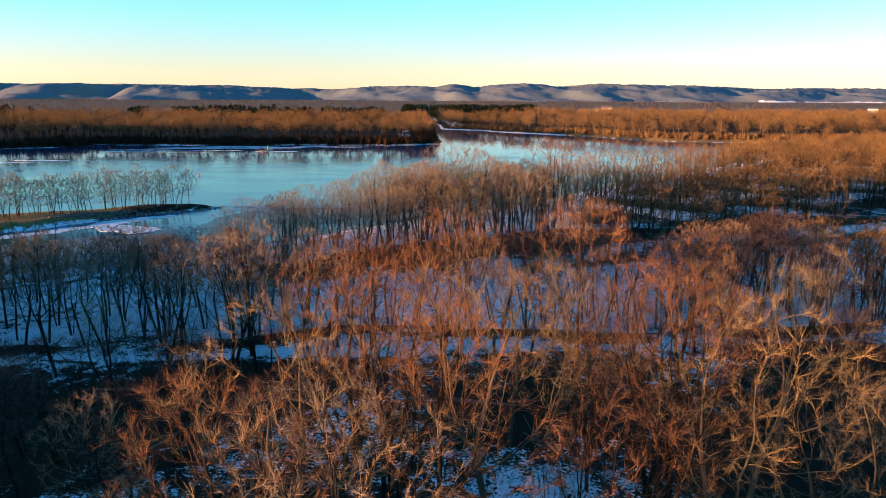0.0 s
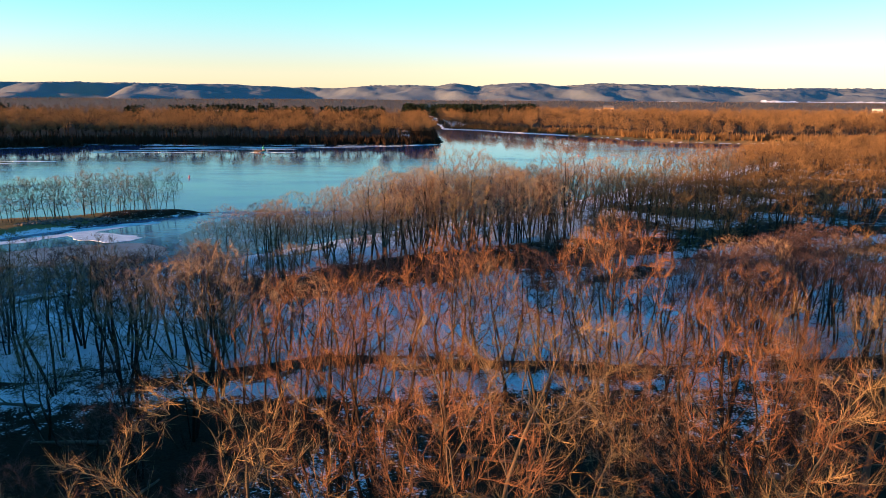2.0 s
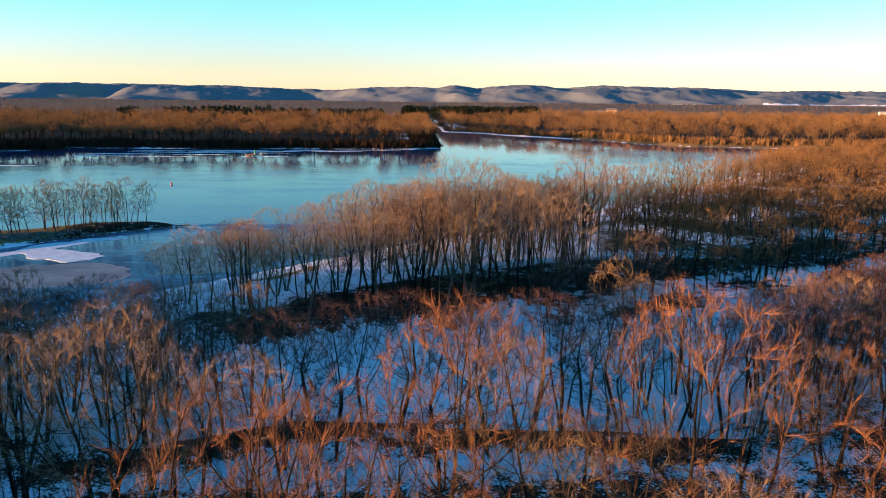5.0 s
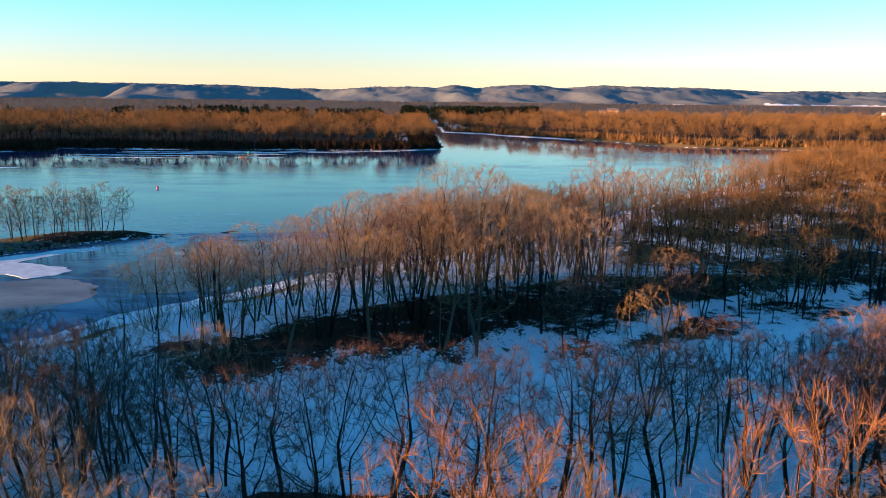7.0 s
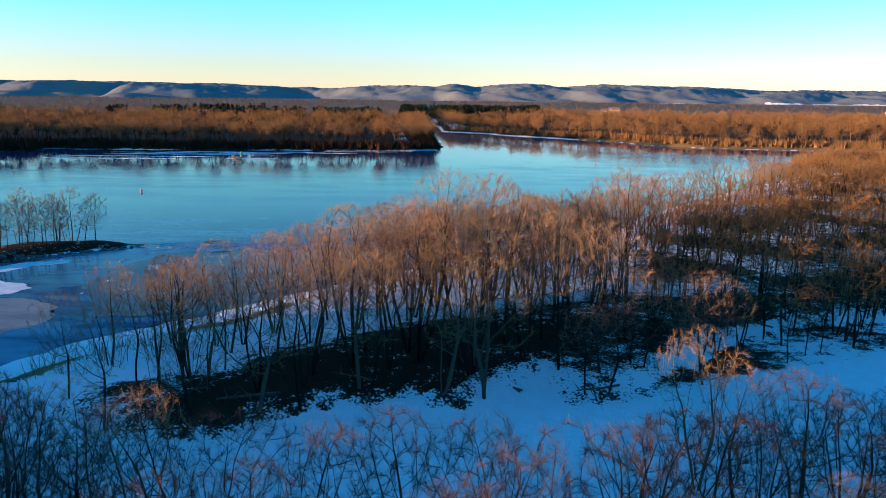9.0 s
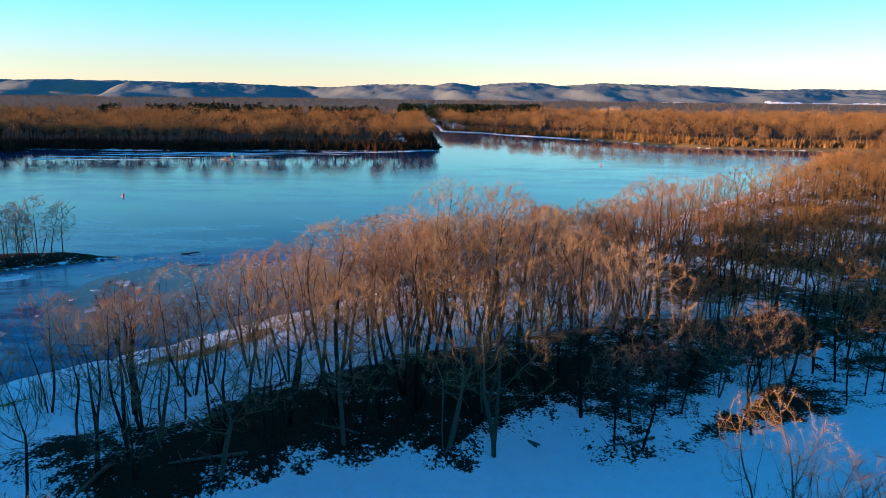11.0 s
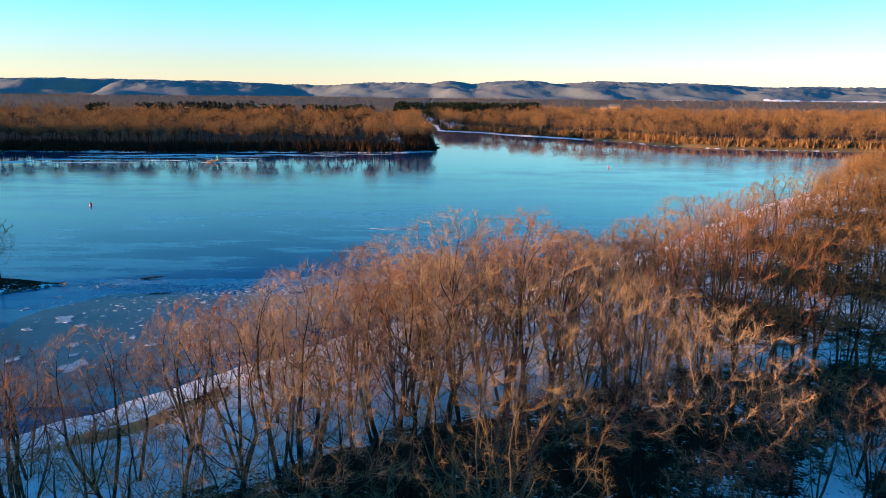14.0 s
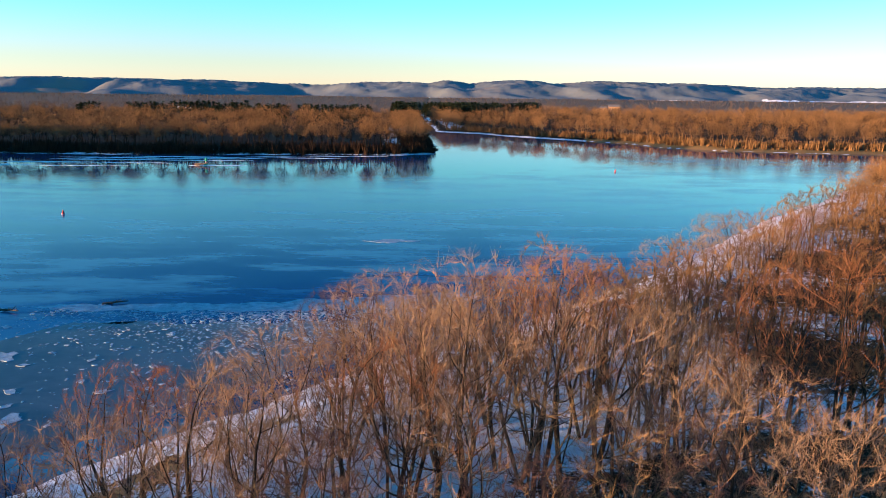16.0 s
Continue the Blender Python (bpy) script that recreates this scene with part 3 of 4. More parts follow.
def make_tree(look_name, seed, bark, **kw):
    """A tree thing 20 m high at the origin, to be copied."""
    trunk, crown = grow(seed, 20, **kw)
    root = new("tree")
    part("trunk", quick_mesh("trunk", trunk.v, trunk.f, bark, smooth_shade=True), root)
    part("crown", quick_mesh("crown", crown.v, crown.f, TWIGS["brown" if look_name == "slender" else look_name]), root)
    tagged(root, LABELS[look_name], "tree", "trees on the spit" if look_name == "slender" else "bare trees of the floodplain")
    return root


PROTOS = {
    "russet": [make_tree("russet", 11, BARK, stems=3, spread=0.24, aims=735, base=0.33, wide=0.30, lift=0.2, upright=0.6),
               make_tree("russet", 12, BARK, stems=2, spread=0.2, aims=752, base=0.31, wide=0.32, lift=0.16, upright=0.5),
               make_tree("russet", 13, BARK, stems=4, spread=0.28, aims=735, base=0.29, wide=0.34, lift=0.2, upright=0.6)],
    "golden": [make_tree("golden", 21, PALE_BARK, wander=0.22, stems=2, spread=0.25, aims=578, base=0.31, wide=0.36, radius=0.27, lift=0.05, gaps=-0.06, split=0.013),
               make_tree("golden", 22, PALE_BARK, wander=0.22, stems=1, spread=0.0, aims=630, base=0.27, wide=0.37, radius=0.30, lean=0.1, lift=0.06, gaps=-0.06, split=0.013),
               make_tree("golden", 23, PALE_BARK, wander=0.22, stems=3, spread=0.32, aims=595, base=0.29, wide=0.35, lift=0.08, gaps=-0.08, split=0.013)],
    "brown": [make_tree("brown", 31, BARK, stems=1, spread=0, aims=752, base=0.37, wide=0.30, lean=0.1, fork=0.44),
              make_tree("brown", 32, BARK, stems=3, spread=0.2, aims=700, base=0.39, wide=0.26, lift=0.18, upright=0.5),
              make_tree("brown", 33, BARK, stems=3, spread=0.26, aims=735, base=0.37, wide=0.31, lift=0.16),
              make_tree("brown", 34, BARK, stems=1, spread=0, aims=700, base=0.33, wide=0.34, lean=0.22)],
    "mauve": [make_tree("mauve", 41, BARK, tip=0.0098, radius=0.25, twigs=6.5, twig_r=0.0100, stems=3, spread=0.26, aims=700, base=0.25, wide=0.32),
              make_tree("mauve", 42, BARK, tip=0.0098, radius=0.25, twigs=6.5, twig_r=0.0100, stems=2, spread=0.2, aims=700, base=0.27, wide=0.30),
              make_tree("mauve", 45, BARK, tip=0.0098, radius=0.25, twigs=6.5, twig_r=0.0100, stems=1, spread=0, aims=735, base=0.25, wide=0.36, lean=0.12)],
    "slender": [make_tree("slender", 43, BARK, stems=1, spread=0, aims=272, base=0.14, wide=0.24, radius=0.2, step=0.7, lift=0.25, upright=0.7, twig_r=0.024, twig_len=1.2, twigs=5.0, sides=4),
                make_tree("slender", 44, BARK, stems=2, spread=0.15, aims=288, base=0.14, wide=0.26, radius=0.2, step=0.7, lift=0.25, upright=0.7, twig_r=0.024, twig_len=1.2, twigs=5.0, sides=4),
                make_tree("slender", 46, BARK, stems=1, spread=0, aims=304, base=0.14, wide=0.31, radius=0.2, step=0.7, lift=0.12, lean=0.15, twig_r=0.024, twig_len=1.2, twigs=5.0, sides=4)],
}

# lighter versions for trees that are joined into woods
LITE = [tuple(w.arrays() for w in grow(50 + k, 20, stems=(1, 2, 3, 2, 1)[k], spread=0.22, aims=150, base=0.34, wide=(0.29, 0.26, 0.30, 0.28, 0.31)[k], step=0.85, twigs=4.4, twig_r=0.030, twig_len=1.5, sides=3, tip=0.014, split=0.036)) for k in range(5)]
FAR = [far_tree(70 + k) for k in range(7)]
FAR_LOW = [far_tree(90 + k, 22, 34, 1.0, 2.6) for k in range(6)]
BACK = [far_tree(230 + k, 14, 12, 3.2) for k in range(5)]


def join_woods(name, places, arrays, label, category, mats, seed):
    """One stuff object of many joined trees; places are rows x, y, z, height."""
    rng = np.random.RandomState(seed)
    root = new(name)
    tagged(root, label, category, kind="stuff")
    picks = rng.randint(0, len(arrays), len(places))
    turns, tints = rng.uniform(0, 2 * math.pi, len(places)), rng.uniform(0, 1, len(places))
    wide = rng.uniform(0.85, 1.2, len(places))
    for which, part_name in ((0, "trunks"), (1, "crowns")):
        vs, fs, ts, base = [], [], [], 0
        for (x, y, z, h), k, a, tint, w in zip(places, picks, turns, tints, wide):
            v, f = arrays[k][which]
            s, c, g = math.sin(a), math.cos(a), h / 20
            vs.append(np.stack([(v[:, 0] * c - v[:, 1] * s) * g * w + x, (v[:, 0] * s + v[:, 1] * c) * g * w + y, v[:, 2] * g + z], 1))
            fs.append(f + base)
            ts.append(np.full(len(v), tint))
            base += len(v)
        me = quick_mesh(part_name, np.concatenate(vs), np.concatenate(fs), mats[which], {"tint": np.concatenate(ts)})
        part(part_name, me, root)
    return root


def scatter(box, spacing, keep, seed):
    """Jittered places in box (x0, x1, y0, y1) for which keep(x, y) holds."""
    rng = np.random.RandomState(seed)
    x, y = np.meshgrid(np.arange(box[0], box[1], spacing), np.arange(box[2], box[3], spacing))
    x, y = x + rng.uniform(-0.48, 0.48, x.shape) * spacing, y + rng.uniform(-0.48, 0.48, y.shape) * spacing
    x, y = x.ravel(), y.ravel()
    ok = keep(x, y)
    return x[ok], y[ok]


# trees that stand out: place and height
STANDING = {
    "russet": [(-0.5, 42, 22.5), (-11.6, 37, 20), (11.6, 41, 17.5), (-4, 66, 21.5), (1.5, 72, 23.5), (13.5, 70, 24.5), (-7.5, 62, 23), (17.5, 49, 22.5), (19, 58, 22), (-3.4, 56, 22), (27.4, 76, 19.5)],
    "golden": [(20.5, 44, 22), (4.8, 51, 24), (26, 42, 18), (-9.2, 44, 22), (32.7, 64, 22), (7.5, 67, 20.5), (23.7, 122, 15.5)],
    "brown": [(-38, 95, 17), (-44, 91, 16), (-50, 97, 15), (-56, 93, 16), (-35, 89, 17), (-62, 90, 15), (-28, 98, 17), (-47, 84, 18), (-66, 95, 15), (-20, 78, 21), (-24.5, 81, 18.5), (-31, 84, 17), (-12.9, 76, 18.5), (6, 77, 20), (13.7, 59, 20), (-5.5, 33, 20.5), (-42, 138, 12.5), (-36, 142, 13), (-32.6, 147, 14.5), (-26.7, 134, 16),
              (-28, 152, 15.5), (-21, 150, 16), (8.8, 155, 21.5)],
    "mauve": [(0.9, 92, 18), (29, 109, 15.5), (5.4, 98, 17), (-9.4, 97, 17), (20, 105, 16), (13.5, 104, 16), (-14, 95, 17), (37.6, 112, 15), (-25, 92, 18), (-13.3, 105, 15), (-7, 101, 17), (-3.7, 104, 16),
              (3.2, 103, 16), (9, 99, 17.5), (29, 115, 15.5)],
}
BANK_TREES = [(2.5, 157, 22.5), (15, 147, 19.5), (25.7, 158, 23), (-10.5, 146, 19.5), (-15.5, 144, 18), (-4, 152, 18.5), (14.3, 157, 19.5), (-12, 157, 18), (6.3, 164, 21.5), (-7, 162, 16), (-2, 159, 18.5),
              (-18, 156, 16), (33, 146, 14), (20, 146, 18), (26.4, 168, 19),
              (39, 212, 17), (44, 207, 17), (50, 216, 17.5), (35, 205, 15.5), (57, 222, 17), (47, 222, 16), (31, 210, 14)]


def mid_slough(x, y):
    """Share of the places in the snowy slough that bear a tree."""
    edge = np.interp(x, [-60, -25, -18, -13, -5, 3, 8, 12, 26, 40, 80], [121, 114, 108, 104, 100.5, 101.5, 103.5, 105.5, 113, 120, 136])
    # left of x -64 trees crowd, mostly out of view, to cast shade
    return np.where(y < edge, np.where(x > -22, 0.95, np.where(x > -50, 0.8, np.where(x > -64, 0.65, 0.95))), np.where((x > 16) & (y > 139 + 0.42 * (x - 17)), 0.8, np.where((y < edge + 6) & (x > 20), 0.10, 0.0)))


def place_near_trees():
    rng, nr = random.Random(5), np.random.RandomState(6)
    heroes = [(kind, *row) for kind, rows in STANDING.items() for row in rows]
    heroes = [(kind, x, y, h * (0.93 if kind == "mauve" else 1.0)) for kind, x, y, h in heroes]
    heroes += [(("brown", "brown", "russet")[k % 3], x, y, h * 1.04) for k, (x, y, h) in enumerate(BANK_TREES)]
    hx, hy = np.array([h[1] for h in heroes]), np.array([h[2] for h in heroes])

    def clear(x, y, gap):
        return np.min((x[:, None] - hx) ** 2 + (y[:, None] - hy) ** 2, axis=1) > gap * gap

    def seen(x, y):
        return np.abs(x) < 22 + 0.70 * (y - 10)

    def keep_south(x, y):
        sl = inside_distance(x, y, SLOUGH)
        return (y < 102 + 0.1 * x) & (sl < -1) & clear(x, y, 5.2) & seen(x, y)

    def keep_slough(x, y):
        sl = inside_distance(x, y, SLOUGH)
        return (sl >= -1) & (nr.uniform(0, 1, x.shape) < mid_slough(x, y)) & clear(x, y, 3.6) & seen(x, y)

    def keep_strip(x, y):
        near, sl = inside_distance(x, y, NEAR_LAND), inside_distance(x, y, SLOUGH)
        lot = nr.uniform(0, 1, x.shape)
        return (near > np.where(x > 16, 19, 10.5)) & (sl < -0.5) & (y > 125) & (x > -48) & clear(x, y, 3.6) & seen(x, y) & (lot < np.where(near < 16, 0.42, 0.9)) & ~((x > 36) & (y > 187) & (y < 203))

    found = []
    for keep, box, gap, seed, tall in ((keep_south, (-90, 110, 30, 112), 9.4, 7, 12.5), (keep_slough, (-90, 110, 92, 175), 4.0, 8, 14.6), (keep_strip, (-50, 130, 125, 225), 4.9, 9, 0)):
        x, y = scatter(box, gap, keep, seed)
        base = tall if tall else 13.0 + 4.5 * smooth(x, -38, 5) - 1.5 * smooth(x, 25, 60) - 5.5 * smooth(x, 18, 30) * smooth(-y, -178, -160) - (2.5 + 1.8 * smooth(-x, -20, 0)) * smooth(y, 175, 203)
        h = base * nr.uniform(0.84, 1.08, x.shape) * np.where((x > 16) & (y > 132) & (y < 160) & (tall > 0), 0.72, 1.0)
        kinds = {12.5: ["brown", "mauve", "brown", "mauve", "mauve"], 14.6: ["mauve", "mauve", "mauve", "brown", "mauve"], 0: ["brown", "brown", "golden", "mauve", "brown", "brown", "russet"]}[tall]
        found += [(rng.choice(kinds), a, b, c) for a, b, c in zip(x, y, h)]
    found.sort(key=lambda r: abs(r[1]) * 0.9 + max(r[2] - 130, 0) * 0.8)
    alone = heroes + found[:300 - len(heroes)]
    z = terrain([r[1] for r in alone], [r[2] for r in alone])[0]
    for k, (kind, x, y, h) in enumerate(alone):
        s = h / 20
        w = s * rng.uniform(0.8, 1.1) * (0.62 if (x, y) == (23.7, 122) else 1.0)
        m = pose(x, y, z[k], rng.uniform(-4, 4), rng.uniform(-4, 4), rng.uniform(0, 360)) @ Matrix.Diagonal((w, w, s, 1))
        copy_thing(rng.choice(PROTOS[kind]), m)
    others = found[300 - len(heroes):]
    z = terrain([r[1] for r in others], [r[2] for r in others])[0] if others else []
    return [(r[1], r[2], zz, r[3]) for r, zz in zip(others, z)]


rest = place_near_trees()


def place_spit_trees():
    rng = random.Random(61)
    for k in range(58):
        u = k / 50 + rng.uniform(-0.012, 0.012)
        x = -84 - 44 * u
        y = 219 - 27 * u + rng.uniform(-3.5, 3.5)
        if inside_distance([x], [y], PENINSULA)[0] < 1.5:
            y += 3 if y < 205 else -3
        h = rng.uniform(9.5, 13)
        s = h / 20
        copy_thing(rng.choice(PROTOS["slender"]), pose(x, y, terrain([x], [y])[0][0], rng.uniform(-4, 4), rng.uniform(-4, 4), rng.uniform(0, 360)) @ Matrix.Diagonal((s, s, s, 1)))
    # the last few lean out over the water near the tip
    for x, y, h, tip in ((-79.5, 221.5, 11, 4), (-82, 221.5, 10.5, 14), (-83.5, 221, 9.5, 20), (-86, 220.5, 9, -8)):
        s = h / 20
        copy_thing(PROTOS["slender"][0], pose(x, y, terrain([x], [y])[0][0], 0, tip, 0) @ Matrix.Diagonal((s, s, s, 1)))


place_spit_trees()
for protos in PROTOS.values():
    for root in protos:
        for ob in (*root.children, root):
            bpy.data.objects.remove(ob)


def place_woods():
    nr = np.random.RandomState(16)
    mats = (WOODS_BARK, WOODS_TWIGS)

    def rows(x, y, tall):
        return list(zip(x, y, terrain(x, y)[0], tall * nr.uniform(0.75, 1.12, x.shape)))

    # the near bank's woods beyond the first trees
    def keep(x, y):
        near, sl = inside_distance(x, y, NEAR_LAND), inside_distance(x, y, SLOUGH)
        return (near > np.where(y < 330, 19, 9)) & (sl < -2) & (np.abs(x) < 40 + 0.72 * y) & ((y > 225) | (x > 130)) & ~((y > 187) & (y < 203) & (x > 36) & (x < 160))
    x, y = scatter((-50, 420, 120, 560), 7.2, keep, 17)
    more = rows(x, y, 15.5)
    join_woods("woods", rest + [p for p in more if p[1] < 300], LITE, "dense bare orange-brown woods along the near bank", "woods", mats, 18)
    join_woods("woods", [p for p in more if p[1] >= 300], FAR, "bare brown woods receding along the river bend", "woods", mats, 19)

    # unseen woods added beside and behind the flight line to cast shade
    def aside(x, y):
        near, sl = inside_distance(x, y, NEAR_LAND), inside_distance(x, y, SLOUGH)
        return (near > 10) & (sl < -2) & (np.abs(x) > 26 + 0.70 * (y - 10)) | (y < 28) & (np.abs(x) > 14) | (y < -5)
    x, y = scatter((-260, 200, -150, 112), 7.5, lambda x, y: aside(x, y) & ~((x < -150) & (y > 40)) & ((x < -60) | (nr.uniform(0, 1, x.shape) < 0.4)) & (inside_distance(x, y, NEAR_LAND) > 10), 23)
    # x2 and x3: unseen rows whose heights set how far up shade reaches
    x2, y2 = scatter((-210, -30, -60, 86), 7.0, lambda x, y: (x < -30 - 0.70 * np.maximum(y - 10, 0)) & (inside_distance(x, y, SLOUGH) < -2), 27)
    x3, y3 = scatter((-300, -96, 30, 116), 6.5, lambda x, y: (inside_distance(x, y, NEAR_LAND) > 5) & (y > 86 - 0.1 * (x + 96)) | (x < -210) & (inside_distance(x, y, NEAR_LAND) > 8), 29)
    # extra broad blades make these crowns block the low sun
    join_woods("woods", rows(x, y, 19) + rows(x2, y2, 20.2 + 5.2 * smooth(y2, 48, 64)) + rows(x3, y3, 27 - 11 * smooth(y3, 100, 110)), [far_tree(250 + k, 16, 12, 5.0) for k in range(4)], "unseen added woods that shade the slough and near bank", "woods", mats, 24)
    for poly, box, label, seed in ((LEFT_WOODS, (-900, 0, 320, 860), "bare brown woods behind the frozen far shore", 20),
                                   (RIGHT_WOODS, (-10, 1000, 550, 1020), "sunlit bare orange-brown woods on the far beach", 21)):
        x, y = scatter(box, 8.8, lambda x, y: (inside_distance(x, y, poly) > np.where(x > 118, 7, 5)) & (np.abs(x) < np.where(y < 500, 560, 90 + 0.68 * y)), seed)
        lot, edge = nr.uniform(0, 1, x.shape), inside_distance(x, y, poly)
        ok = lot < np.where(edge < 26, 1.0, 0.32)
        x, y = x[ok], y[ok]
        # unseen trees left of x -285 are raised 6 m to shade the shore woods
        hs = 19.5 * nr.uniform(0.74, 1.10, x.shape) + 2.0 * wave(x, y, 13, 0.7) + np.where((x < -285) & (y < 480), 6.0, 0.0)
        places, front = list(zip(x, y, terrain(x, y)[0], hs)), edge[ok] < 26
        # the right woods' trunks take the bark copy that is coloured as sunlit
        join_woods("far_woods", [p for p, near in zip(places, front) if near], FAR if poly is LEFT_WOODS else FAR_LOW, label, "woods", mats if poly is LEFT_WOODS else (WOODS_SUNLIT_BARK, WOODS_TWIGS), seed)
        join_woods("far_woods", [p for p, near in zip(places, front) if not near], BACK, label, "woods", mats, seed + 80)
    # thin woods on the plain towards the bluffs
    plain_trees = [plain_tree(210 + k) for k in range(5)]
    for y0, y1, gap, seed in ((960, 1500, 15, 25), (1500, 2900, 28, 26)):
        x, y = scatter((-2000, 2000, y0, y1), gap, lambda x, y: (np.abs(x) < 60 + 0.68 * y) & (wave(x, y * 3, 110, 0.6) > -0.45) & (np.abs(x + 10) > 14), seed)
        join_woods("far_woods", rows(x, y, 9.5), plain_trees, "scattered brown woods across the far plain", "woods", (WOODS_BARK, PLAIN_TWIGS), seed)


place_woods()


def pine(seed):
    """A dark evergreen with a ragged, layered crown."""
    rng = random.Random(seed)
    trunk, crown = Wood(), Wood()
    trunk.tube([Vector((0, 0, -0.5)), Vector((0, 0, 18))], [0.3, 0.05], 3)
    for k in range(56):
        z = rng.uniform(3, 19.5)
        r = 4.8 * math.sqrt(max(0.02, 1 - ((z - 10) / 10) ** 2)) * rng.uniform(0.5, 1.1)
        w = rng.uniform(0, 2 * math.pi)
        d = Vector((math.cos(w), math.sin(w), rng.uniform(-0.1, 0.35)))
        crown.blade(Vector((0, 0, z)), Vector((0, 0, z)) + d * (r + 0.6), Vector((-math.sin(w) * 0.9, math.cos(w) * 0.9, 0.35)))
    return trunk.arrays(), crown.arrays()


def place_pines():
    nr = np.random.RandomState(33)
    pines = [pine(80 + k) for k in range(4)]
    groups = ((-240, -158, 860, 890), (-146, -70, 868, 892), (-46, -22, 850, 960), (6, 44, 905, 960), (8, 80, 1000, 1050), (-60, 90, 1080, 1130), (-400, -300, 905, 925), (-640, -520, 905, 930),
              (-330, -240, 1010, 1035), (80, 150, 1120, 1150))
    places = []
    for x0, x1, y0, y1 in groups:
        x, y = scatter((x0, x1, y0, y1), 5.2, lambda x, y: wave(x, y, 14, 0.2) > -0.35, x1 % 97)
        places += list(zip(x, y, terrain(x, y)[0], nr.uniform(14.5, 20.5, x.shape) + np.where((x > -60) & (y < 1000), 3.0, 0.0)))
    join_woods("pine_grove", places, pines, "dark green pine groves behind the bare woods", "pines", (WOODS_BARK, NEEDLES), 34)


place_pines()

# ---------------------------------------------------------------- undergrowth
def shrub(seed, shoots):
    rng = random.Random(seed)
    w = Wood()
    for k in range(shoots):
        a, t = rng.uniform(0, 2 * math.pi), rng.uniform(0.05, 0.6)
        p = Vector((math.cos(a), math.sin(a), 0)) * rng.uniform(0, 0.35) + Vector((0, 0, -0.1))
        q = p + Vector((math.cos(a) * t, math.sin(a) * t, 1)) * rng.uniform(0.6, 1.0)
        w.twig(p, q, 0.012)
        e = p.lerp(q, rng.uniform(0.4, 0.7))
        w.twig(e, e + Vector((rng.uniform(-0.3, 0.3), rng.uniform(-0.3, 0.3), rng.uniform(0.2, 0.4))), 0.008)
    return w.arrays()


def far_bush(seed):
    rng = random.Random(seed)
    w = Wood()
    for k in range(16):
        a, t = rng.uniform(0, 2 * math.pi), rng.uniform(0.1, 0.8)
        d = Vector((math.cos(a) * t, math.sin(a) * t, 1)).normalized()
        w.blade(Vector((math.cos(a), math.sin(a), -0.1)) * rng.uniform(0, 0.3), d * rng.uniform(0.5, 1.0), off(rng, d, math.pi / 2) * 0.045)
    return w.arrays()


def join_small(name, places, arrays, mat, label, category, seed):
    """One stuff object of many small plants; places are rows x, y, z, size."""
    rng = np.random.RandomState(seed)
    vs, fs, ts, base = [], [], [], 0
    for x, y, z, size in places:
        v, f = arrays[rng.randint(len(arrays))]
        a = rng.uniform(0, 2 * math.pi)
        s, c = math.sin(a), math.cos(a)
        vs.append(np.stack([(v[:, 0] * c - v[:, 1] * s) * size + x, (v[:, 0] * s + v[:, 1] * c) * size + y, v[:, 2] * size + z], 1))
        fs.append(f + base)
        ts.append(np.full(len(v), rng.uniform()))
        base += len(v)
    ob = new(name, quick_mesh(name, np.concatenate(vs), np.concatenate(fs), mat, {"tint": np.concatenate(ts)}))
    return tagged(ob, label, category, kind="stuff")


